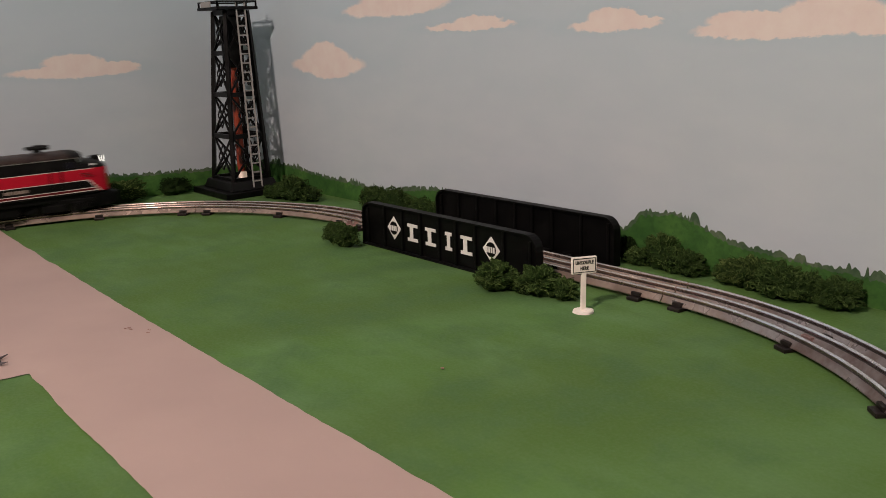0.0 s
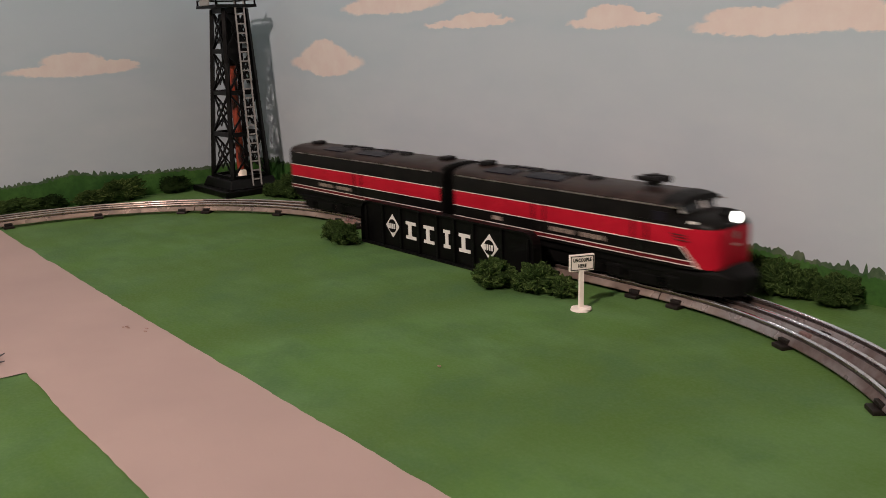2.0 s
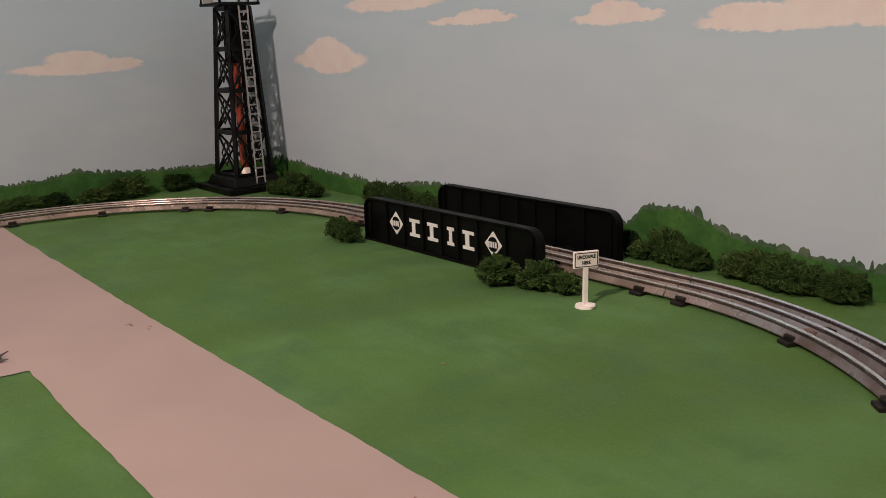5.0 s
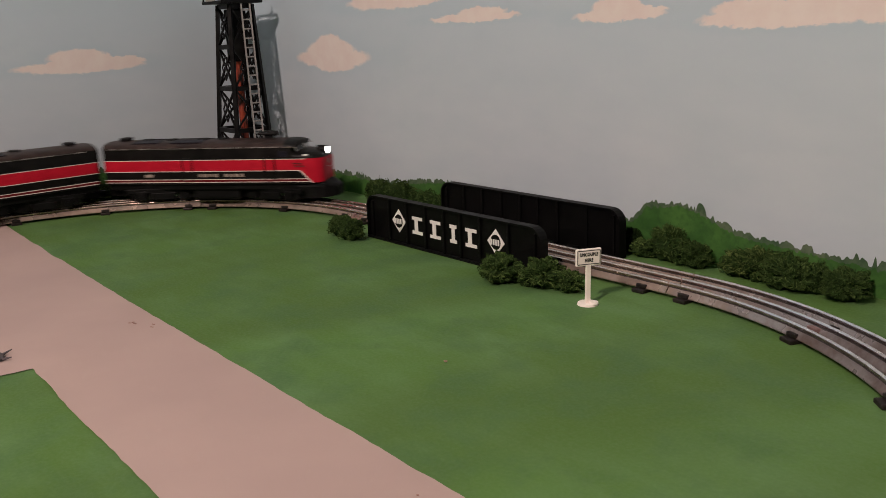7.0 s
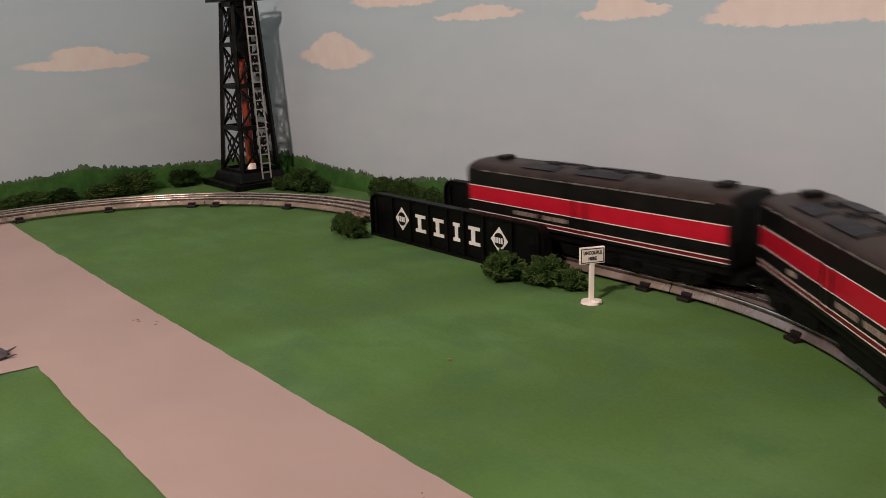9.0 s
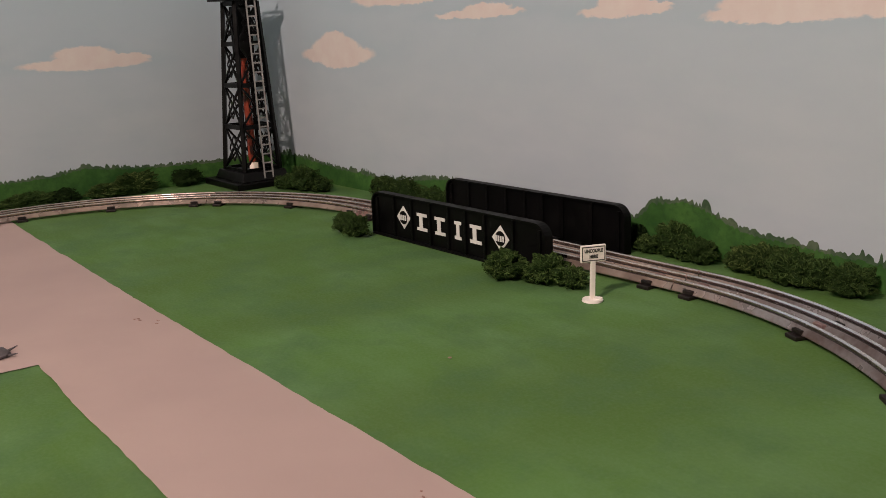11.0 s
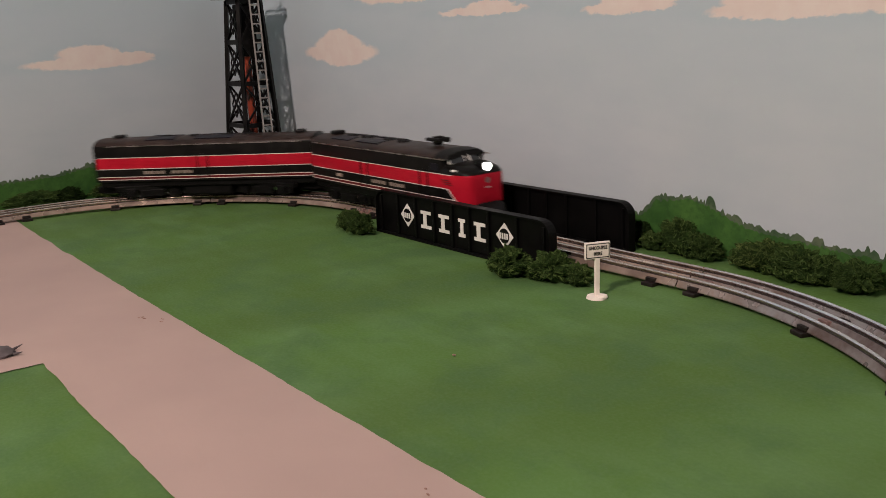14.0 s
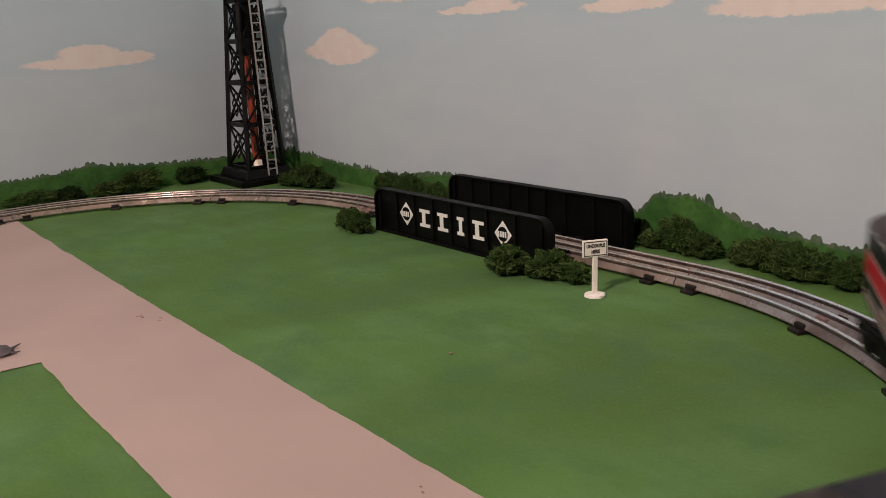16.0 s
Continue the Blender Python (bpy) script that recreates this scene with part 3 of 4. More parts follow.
# ---- lattice tower ----
def build_tower():
    cx, cy = -0.404, 0.077
    thing = tagged(new("lattice_tower"), "black lattice toy tower with grey ladder and lit orange tube", "tower")
    thing.location = (cx, cy, 0)
    z0, z1 = 0.022, 0.252

    def half(z):
        k = (z - z0) / (z1 - z0)
        return 0.031 + (0.018 - 0.031) * k, 0.0270 + (0.0162 - 0.0270) * k, -0.0090 + (-0.0053 + 0.0090) * k

    # stepped base
    bm = bmesh.new()
    add_box(bm, (-0.006, -0.0135, 0.0045), (0.108, 0.086, 0.009), bevel=0.0015)
    part("base", bm, M_TOWER, thing)
    bm = bmesh.new()
    verts = bmesh.ops.create_cube(bm, size=1.0, matrix=Matrix.Translation((-0.002, -0.0095, 0.0155)) @ Matrix.Diagonal((0.088, 0.074, 0.013, 1)))["verts"]
    for v in verts:
        if v.co.z > 0.016:
            v.co.x *= 0.86
            v.co.y = -0.0095 + (v.co.y + 0.0095) * 0.88
    bmesh.ops.bevel(bm, geom=list(bm.edges), offset=0.0012, segments=2, affect="EDGES", profile=0.5)
    part("plinth", bm, M_TOWER, thing)

    def at(sx, sy, z, out=0.0):
        hx, hy, yc = half(z)
        return Vector((sx * (hx + out), yc + sy * (hy + out), z))

    for sx in (-1, 1):
        for sy in (-1, 1):
            bm = bmesh.new()
            add_bar(bm, at(sx, sy, z0), at(sx, sy, z1), 0.0052)
            part("leg", bm, M_TOWER, thing)
    levels = [0.024, 0.083, 0.140, 0.196, 0.250]
    faces = (((-1, -1), (1, -1)), ((1, -1), (1, 1)), ((1, 1), (-1, 1)), ((-1, 1), (-1, -1)))
    for a, b in faces:
        for z in levels:
            bm = bmesh.new()
            add_bar(bm, at(*a, z), at(*b, z), 0.0024, 0.0062 if z > 0.03 else 0.004)
            part("girt", bm, M_TOWER, thing)
        for lo, hi in zip(levels, levels[1:]):
            mid = (lo + hi) / 2
            bm = bmesh.new()
            add_bar(bm, at(*a, lo), at(*b, hi), 0.0021, 0.0026)
            add_bar(bm, at(*b, lo), at(*a, hi), 0.0021, 0.0026)
            # a diamond of short struts round the crossing
            pa, pb = at(*a, mid), at(*b, mid)
            c = (pa + pb) / 2
            q = [at(*a, mid).lerp(at(*b, mid), 0.27), at(*a, mid + (hi - lo) * 0.3).lerp(at(*b, mid + (hi - lo) * 0.3), 0.5),
                 at(*a, mid).lerp(at(*b, mid), 0.73), at(*a, mid - (hi - lo) * 0.3).lerp(at(*b, mid - (hi - lo) * 0.3), 0.5)]
            for i in range(4):
                add_bar(bm, q[i], q[(i + 1) % 4], 0.0012, 0.0018)
            part("brace", bm, M_TOWER, thing)
    # inner liquid tube with the lamp glowing under it
    glow = Nodes("lit_lamp_cap", 0.4)
    glow.put(glow.bsdf.inputs["Emission Color"], (1.0, 0.72, 0.52))
    glow.put(glow.bsdf.inputs["Emission Strength"], 0.3)
    tube = Nodes("orange_tube", 0.25)
    nz = tube.noise(70, 3, 0.6, tube.scaled(1.6, 1.6, 0.45))
    tube.put(tube.bsdf.inputs["Emission Color"], (0.9, 0.14, 0.05))
    tube.put(tube.bsdf.inputs["Emission Strength"], tube.ramp(nz, 0.48, 0.6, 0.0, 0.02))
    m_tube = tube.done(tube.mix(tube.ramp(nz, 0.46, 0.56), (0.035, 0.014, 0.012), (0.27, 0.045, 0.025)))
    bm = bmesh.new()
    add_cyl(bm, (0.001, -0.008, 0.105), 0.0057, 0.146, 20)
    part("tube", bm, m_tube, thing, "orange-red glowing liquid tube", smooth=False)
    bm = bmesh.new()
    add_cyl(bm, (0.003, -0.008, 0.0262), 0.0062, 0.0075, 20)
    part("lamp_cap", bm, glow.done((0.85, 0.7, 0.62)), thing, "pale glowing lamp cap")
    bm = bmesh.new()
    add_box(bm, (0.001, -0.0065, 0.211), (0.021, 0.024, 0.070), bevel=0.002)
    part("tube_holder", bm, M_TOWER, thing)
    # platform at the head
    bm = bmesh.new()
    add_box(bm, (0, 0, 0.2555), (0.061, 0.061, 0.004), bevel=0.0006)
    for s in (-1, 1):
        add_box(bm, (s * 0.0285, 0, 0.264), (0.002, 0.059, 0.0022))
        add_box(bm, (0, s * 0.0285, 0.264), (0.059, 0.002, 0.0022))
        for u in (-0.0285, 0, 0.0285):
            add_box(bm, (s * 0.0285, u, 0.2605), (0.002, 0.002, 0.007))
            add_box(bm, (u, s * 0.0285, 0.2605), (0.002, 0.002, 0.007))
    bm.transform(Matrix.Translation((-0.004, -0.0065, 0)))
    part("platform", bm, M_TOWER, thing)
    grey = simple("grey_ladder_plastic", (0.28, 0.27, 0.26), 0.5, vary=0.12)
    bm = bmesh.new()
    add_box(bm, (-0.002, -0.0390, 0.2605), (0.026, 0.003, 0.0075), bevel=0.0006)
    part("name_panel", bm, grey, thing, "pale grey panel on the platform edge")
    # ladder leaning on the face beside the lamp
    foot, head = Vector((0.0400, -0.0045, 0.012)), Vector((0.0215, -0.0005, 0.285))
    bm = bmesh.new()
    for s in (-1, 1):
        add_bar(bm, foot + Vector((0, s * 0.0064, 0)), head + Vector((0, s * 0.0064, 0)), 0.0019, 0.0022)
    ladder = part("ladder", bm, grey, thing, "grey plastic ladder")
    for k in range(22):
        f = (k + 0.7) / 22
        c = foot.lerp(head, f)
        bm = bmesh.new()
        add_box(bm, c, (0.0014, 0.0126, 0.0018))
        part("rung", bm, grey, ladder)


build_tower()


# ---- lichen bushes ----
def lichen(name, dark, light):
    m = Nodes(name, 0.85)
    m.bsdf.inputs["Specular IOR Level"].default_value = 0.08
    big = m.noise(75, 3)
    rnd = m.node("NewGeometry", 8)
    col = m.mix(m.ramp(m.math("ADD", m.math("MULTIPLY", big, 0.5), m.math("MULTIPLY", rnd, 0.5)), 0.3, 0.75), dark, light)
    return m.done(col, 0.85)


M_LICHEN = lichen("green_lichen", (0.026, 0.058, 0.014), (0.118, 0.172, 0.050))
# Darker copies for the shade inside a clump; DEEP also colours whole dark bushes.
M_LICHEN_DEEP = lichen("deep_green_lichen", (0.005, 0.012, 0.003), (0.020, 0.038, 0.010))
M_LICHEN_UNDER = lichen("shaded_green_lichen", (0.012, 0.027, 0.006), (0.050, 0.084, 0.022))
M_LICHEN_DARK = lichen("dark_green_lichen", (0.018, 0.042, 0.010), (0.090, 0.135, 0.040))
M_LICHEN_OLIVE = lichen("olive_lichen", (0.032, 0.058, 0.014), (0.142, 0.182, 0.054))


def bush(x, y, lumps, mat, label, count=900, size=1.0, seed=1):
    """A clump of curly lichen: lumps are (dx, dy, rx, ry, height); rounded cores under a felt of short strands, both
    coloured darker for the shade inside, with long curls woven over them.
    """
    rng = np.random.default_rng(seed)
    bm = bmesh.new()

    def swell(d, dx):
        return 0.93 + 0.42 * noise.noise((d[0] * 2.4 + dx * 90, d[1] * 2.4 + seed, d[2] * 2.4)) + 0.24 * noise.noise((d[0] * 6 + seed, d[1] * 6, d[2] * 6 + dx * 50))

    for dx, dy, rx, ry, h in lumps:
        for v in bmesh.ops.create_icosphere(bm, subdivisions=3, radius=1.0)["verts"]:
            k = 0.88 * swell(v.co, dx)
            v.co = Vector((dx + v.co.x * rx * k, dy + v.co.y * ry * k, max(0.0, h * (0.42 + 0.56 * v.co.z * k))))
    bm.verts.index_update()
    verts = [tuple(v.co) for v in bm.verts]
    faces = [tuple(v.index for v in f.verts) for f in bm.faces]
    kinds = [0] * len(faces)
    bm.free()
    area = np.array([l[2] * l[4] + l[3] * l[4] for l in lumps])
    share = area / area.sum()

    def strand(rings, step, radius, wander, weave, kind, stray):
        """One tube that creeps over a lump: it turns as it goes, dips in and out, and may end free of the clump."""
        dx, dy, rx, ry, h = lumps[rng.choice(len(lumps), p=share)]
        d = rng.normal(size=3)
        d /= np.linalg.norm(d)
        if d[2] < -0.45:
            d[2] *= -1
        u = np.cross(d, rng.normal(size=3))
        u /= np.linalg.norm(u)
        turn, phase = rng.normal() * wander, rng.uniform(0, 6.28)
        line = []
        scale = (rx + ry + h * 0.55) / 3
        for i in range(rings):
            k = swell(d, dx) * (1.0 + weave * math.sin(phase + i * 0.7)) + stray * max(0, i - rings + 4) * 0.07
            line.append(np.array([dx + d[0] * rx * k, dy + d[1] * ry * k, max(0.0005, h * (0.42 + 0.56 * d[2] * k))]))
            d = d + u * step / scale
            d /= np.linalg.norm(d)
            turn += rng.normal() * wander * 0.6
            u = u + np.cross(d, u) * turn
            u -= d * (u @ d)
            u /= np.linalg.norm(u)
        base = len(verts)
        for i, c in enumerate(line):
            t = line[min(i + 1, rings - 1)] - line[max(i - 1, 0)]
            t /= np.linalg.norm(t) + 1e-9
            a = np.cross(t, (0.31, 0.52, 0.79))
            a /= np.linalg.norm(a) + 1e-9
            b = np.cross(t, a)
            r = radius * (1 - 0.6 * (i / (rings - 1)) ** 2)
            for q in (0.0, 2.094, 4.189):
                verts.append(tuple(c + (a * math.cos(q) + b * math.sin(q)) * r))
        for i in range(rings - 1):
            for q in range(3):
                a, b = base + i * 3 + q, base + i * 3 + (q + 1) % 3
                faces.append((a, b, b + 3, a + 3))
                kinds.append(kind)

    for _ in range(int(count * 1.9)):
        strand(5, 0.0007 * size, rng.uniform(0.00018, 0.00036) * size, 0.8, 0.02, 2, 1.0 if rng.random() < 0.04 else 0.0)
    for _ in range(int(count * 0.42)):
        strand(8, rng.uniform(0.0006, 0.0010) * size, rng.uniform(0.00020, 0.00042) * size, 0.65, 0.035, 1, 1.0 if rng.random() < 0.10 else 0.0)
    me = bpy.data.meshes.new("lichen_bush")
    me.from_pydata(verts, [], faces)
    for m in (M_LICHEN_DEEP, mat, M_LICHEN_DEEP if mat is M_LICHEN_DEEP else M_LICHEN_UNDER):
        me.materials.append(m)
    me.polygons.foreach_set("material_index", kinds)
    ob = new("lichen_bush", me)
    ob.location = (x, y, 0)
    return tagged(ob, label, "bush", "lichen bushes")


def build_bushes():
    near = "dark green lichen bush on the green board beside the bridge"
    wall = "dark green lichen clump against the painted wall"
    bush(0.229, -0.021, [(0, 0, 0.0180, 0.0160, 0.0235)], M_LICHEN, near, 1000, seed=1)
    bush(0.267, -0.008, [(0, 0.0, 0.0185, 0.014, 0.0240), (0.022, 0.004, 0.014, 0.010, 0.0165), (-0.012, -0.006, 0.011, 0.009, 0.015)], M_LICHEN, near, 1500, seed=2)
    bush(-0.009, -0.020, [(0.006, 0, 0.019, 0.012, 0.0225), (-0.016, 0.003, 0.015, 0.012, 0.022)], M_LICHEN_DARK, "dark green lichen bush at the end of the bridge", 1300, 0.8, seed=3)
    # along the long wall, from the tower to the east
    bush(-0.296, 0.088, [(0, 0, 0.030, 0.020, 0.031), (-0.030, -0.012, 0.022, 0.014, 0.018), (0.030, 0.008, 0.022, 0.014, 0.019)], M_LICHEN_DARK, "rounded green lichen bush beside the black tower", 1300, seed=4)
    bush(-0.145, 0.120, [(0, 0, 0.022, 0.014, 0.029), (0.040, 0.002, 0.026, 0.013, 0.031), (-0.014, 0, 0.014, 0.012, 0.027)], M_LICHEN_DARK, wall, 1300, seed=5)
    bush(-0.055, 0.124, [(0, 0, 0.028, 0.011, 0.024), (0.03, 0, 0.020, 0.011, 0.024)], M_LICHEN_DARK, wall, 700, seed=6)
    # Dark clump built where the back girder casts its shadow on the wall.
    bush(0.2450, 0.1285, [(0, 0, 0.010, 0.008, 0.022)], M_LICHEN_DEEP, "dark lichen clump standing in for the girder shadow on the wall", 350, seed=7)
    bush(0.285, 0.124, [(0.003, 0, 0.018, 0.012, 0.032), (-0.022, 0, 0.015, 0.010, 0.016), (0.018, -0.002, 0.012, 0.010, 0.023)], M_LICHEN, wall, 1300, seed=8)
    bush(0.319, 0.122, [(0, 0, 0.0135, 0.012, 0.0215)], M_LICHEN_DARK, wall, 1000, 0.7, seed=9)
    bush(0.364, 0.124, [(-0.004, 0, 0.017, 0.012, 0.021), (0.015, -0.003, 0.018, 0.012, 0.028)], M_LICHEN_OLIVE, "olive lichen clump against the painted wall", 1300, seed=10)
    bush(0.406, 0.116, [(0, 0, 0.021, 0.016, 0.027), (0.020, 0.004, 0.014, 0.013, 0.023)], M_LICHEN, wall, 1500, seed=11)
    bush(0.453, 0.118, [(0, 0, 0.017, 0.015, 0.024)], M_LICHEN_DARK, wall, 1200, 0.85, seed=12)
    # along the short wall
    bush(-0.468, -0.005, [(0, 0, 0.013, 0.023, 0.025)], M_LICHEN_DEEP, "small round dark lichen bush against the short wall", 700, 0.8, seed=13)
    bush(-0.462, -0.100, [(0, 0.016, 0.015, 0.032, 0.031), (0, -0.022, 0.015, 0.028, 0.021)], M_LICHEN_OLIVE, wall, 1200, 1.25, seed=14)
    bush(-0.464, -0.176, [(0, 0, 0.013, 0.018, 0.020)], M_LICHEN_DEEP, "low dark lichen tuft against the short wall", 600, 0.9, seed=15)
    bush(-0.462, -0.222, [(0, 0, 0.015, 0.034, 0.021)], M_LICHEN_DARK, wall, 900, 1.1, seed=16)


build_bushes()


# ---- train ----
TRUCK = 0.0767
LEN_A, LEN_B, GAP = 0.292, 0.2846, 0.0174


def livery(name, nose):
    """Black, red and white bands by height; on the cab unit the black band ends in a slanted white line before a red nose."""
    m = Nodes(name, 0.4)
    m.bsdf.inputs["Specular IOR Level"].default_value = 0.12
    x, y, z = m.xyz()
    dust, fine = m.noise(55, 4, 0.6), m.noise(500, 3)
    black = m.mix(m.ramp(dust, 0.35, 0.7), (0.004, 0.0036, 0.0036), (0.010, 0.009, 0.008))
    roof = m.mix(m.ramp(dust, 0.3, 0.7), (0.022, 0.015, 0.014), (0.054, 0.037, 0.032))
    red = m.mix(m.ramp(dust, 0.3, 0.7), (0.40, 0.008, 0.023), (0.49, 0.011, 0.029))
    white = (0.72, 0.64, 0.60)
    wine = (0.12, 0.009, 0.013)

    def above(v, edge):
        return m.math("GREATER_THAN", v, edge)

    col = black
    for edge, c in ((0.0364, white), (0.0372, wine), (0.0398, white), (0.0406, black), (0.0498, white), (0.0506, red)):
        col = m.mix(above(z, edge), col, c)
    if nose:
        slant = m.math("ADD", x, m.math("MULTIPLY", z, 0.953))
        band = m.math("MULTIPLY", above(z, 0.0352), m.math("LESS_THAN", z, 0.0506))
        low = m.math("MULTIPLY", above(slant, 0.1600), band)
        col = m.mix(low, col, white)
        low = m.math("MULTIPLY", above(slant, 0.1619), band)
        col = m.mix(low, col, red)
    if nose:
        front = above(x, 0.1195)
        col = m.mix(m.math("MULTIPLY", above(z, 0.0637), m.math("SUBTRACT", 1.0, front)), col, white)
        col = m.mix(above(z, 0.0645), col, black)
    else:
        col = m.mix(above(z, 0.0637), col, white)
        col = m.mix(above(z, 0.0645), col, black)
    col = m.mix(above(z, 0.0792), col, roof)
    if nose:
        col = m.mix(m.math("LESS_THAN", x, -LEN_A / 2 + 0.0016), col, black)
    else:
        col = m.mix(above(m.math("ABSOLUTE", x), LEN_B / 2 - 0.0034), col, black)
    m.bump(fine, 0.08, 0.0002)
    return m.done(col, m.ramp(dust, 0.3, 0.7, 0.30, 0.48))


M_CAB = livery("cab_unit_paint", True)
M_BOOSTER = livery("booster_unit_paint", False)
M_ROOFBIT = black_plastic("dusty_black_roof", 0.008, 0.5)
M_TRUCK = black_plastic("black_truck_casting", 0.002, 0.55)
M_GUTTER = simple("worn_grey_gutter", (0.30, 0.27, 0.26), 0.28, 0.7, vary=0.4, scale=60)
M_HATCH = simple("satin_dark_hatch", (0.012, 0.011, 0.017), 0.38, vary=0.2, bump=0.02)
M_HATCH.node_tree.nodes["Principled BSDF"].inputs["Specular IOR Level"].default_value = 0.12
M_STEEL = simple("grimy_wheel_steel", (0.035, 0.03, 0.028), 0.5, 0.6, vary=0.3, scale=300)
M_BARS = simple("pale_gold_lettering", (0.32, 0.25, 0.21), 0.6, vary=0.35)
# Darker red puts the shade of the nose louvres into the colour.
M_LOUVRE = simple("shaded_dark_red", (0.11, 0.008, 0.011), 0.5)
M_PINK = simple("worn_pinkish_silver", (0.55, 0.42, 0.40), 0.5, 0.2, vary=0.2)
M_PANE_SHINE = simple("pane_shine_silver", (0.72, 0.69, 0.67), 0.4, 0.3, vary=0.1)


def shell(bm, sections):
    """Lofts cross-sections (x, half width, shoulder height, top height, bottom height, roundness)."""
    rings = []
    for x, w, zs, zt, zb, n in sections:
        ring = [(w, zb), (w, zb + (zs - zb) * 0.5)]
        for k in range(15):
            a = math.pi * k / 14
            c, s = math.cos(a), math.sin(a)
            ring.append((w * math.copysign(abs(c) ** (2 / n), c), zs + (zt - zs) * abs(s) ** (2 / n)))
        ring += [(-w, zb + (zs - zb) * 0.5), (-w, zb)]
        rings.append([bm.verts.new((x, y, z)) for y, z in ring])
    for a, b in zip(rings, rings[1:]):
        for i in range(len(a) - 1):
            bm.faces.new((a[i], a[i + 1], b[i + 1], b[i]))
        bm.faces.new((a[-1], a[0], b[0], b[-1]))
    bm.faces.new(rings[0])
    bm.faces.new(rings[-1][::-1])
    bmesh.ops.recalc_face_normals(bm, faces=bm.faces)


def build_truck(parent, x):
    """A two-axle truck: bolster, side frames with journal boxes, wheels."""
    bm = bmesh.new()
    add_box(bm, (0, 0, 0.0265), (0.034, 0.040, 0.007), bevel=0.001)
    truck = part("truck", bm, M_TRUCK, parent)
    truck.location = (x, 0, 0)
    for s in (-1, 1):
        bm = bmesh.new()
        add_box(bm, (0, s * 0.0225, 0.0258), (0.092, 0.004, 0.0060), bevel=0.0008)
        add_box(bm, (0, s * 0.0230, 0.0190), (0.030, 0.004, 0.009), bevel=0.001)
        for u in (-0.027, 0.027):
            add_box(bm, (u, s * 0.0232, 0.0205), (0.013, 0.0055, 0.011), bevel=0.0012)
            add_box(bm, (u * 1.40, s * 0.0225, 0.0205), (0.006, 0.003, 0.009), bevel=0.0006)
            add_cyl(bm, (u, s * 0.0262, 0.0205), 0.0032, 0.0012, 12, Matrix.Rotation(radians(90), 4, "X"))
        part("side_frame", bm, M_TRUCK, truck)
    for u in (-0.025, 0.025):
        bm = bmesh.new()
        turn = Matrix.Rotation(radians(90), 4, "X")
        for s in (-1, 1):
            add_cyl(bm, (u, s * 0.0159, RAIL_TOP + 0.0100), 0.0100, 0.0036, 20, turn)
            add_cyl(bm, (u, s * 0.0137, RAIL_TOP + 0.0100), 0.0116, 0.0010, 20, turn)
        add_cyl(bm, (u, 0, RAIL_TOP + 0.0100), 0.002, 0.030, 8, turn)
        part("wheel_set", bm, M_STEEL, truck, "grimy dark steel wheels on an axle")
    return truck


def door(parent, x, mat):
    for s in (-1, 1):
        bm = bmesh.new()
        add_box(bm, (x, s * 0.0281, 0.0520), (0.0105, 0.0005, 0.0300), bevel=0.0001)
        d = part("door", bm, mat, parent)
        for u in (-0.0066, 0.0066):
            bm = bmesh.new()
            add_box(bm, (x + u, s * 0.0283, 0.0515), (0.0016, 0.0010, 0.0270), bevel=0.0003)
            part("grab_rail", bm, M_TRUCK, d)


def roof_bits(thing, fans, bumps, hatches, mat):
    for x in fans:
        bm = bmesh.new()
        add_cyl(bm, (x, 0, 0.0866), 0.0080, 0.0018, 24, r2=0.0070)
        fan = part("roof_fan", bm, mat, thing)
        bm = bmesh.new()
        for k in range(6):
            add_box(bm, (x, 0, 0.0875), (0.0130, 0.0008, 0.0006), Matrix.Rotation(math.pi * k / 6, 4, "Z"))
        part("fan_grille", bm, mat, fan)
    for x, h in bumps:
        bm = bmesh.new()
        add_box(bm, (x, 0, 0.0861 + h / 2), (0.012, 0.014, h), bevel=0.0012)
        part("exhaust", bm, mat, thing)
    # dark grilles on both slopes of the roof, a gutter along each roof edge
    for x, size in hatches:
        for s in (-1, 1):
            bm = bmesh.new()
            add_box(bm, (x, s * 0.0140, 0.0856), (size, 0.0150, 0.0012), Matrix.Rotation(radians(-s * 8), 4, "X"), bevel=0.0004)
            part("roof_hatch", bm, M_HATCH, thing)
    for s in (-1, 1):
        bm = bmesh.new()
        add_box(bm, (-0.014 if thing.name.startswith("diesel") else 0.0, s * 0.0282, 0.0785), (0.250, 0.0014, 0.0010))
        part("rain_gutter", bm, M_GUTTER, thing)


def under(thing, back, front):
    bm = bmesh.new()
    add_box(bm, ((back + front) / 2, 0, 0.0305), (front - back, 0.050, 0.0075), bevel=0.001)
    part("underframe", bm, M_TRUCK, thing)
    bm = bmesh.new()
    add_box(bm, (0, 0, 0.0215), (0.062, 0.044, 0.015), bevel=0.003)
    part("fuel_tank", bm, M_TRUCK, thing)


def lettering_bars(thing, x0, x1, z):
    """Unreadable road name: pale bars."""
    w = (x1 - x0) / 9
    for s in (-1, 1):
        for k in range(9):
            if k == 4:
                continue
            bm = bmesh.new()
            add_box(bm, (x0 + w * (k + 0.5), s * 0.0281, z), (w * (0.55 + 0.2 * (k % 2)), 0.0005, 0.0038))
            part("letter_bar", bm, M_BARS, thing)


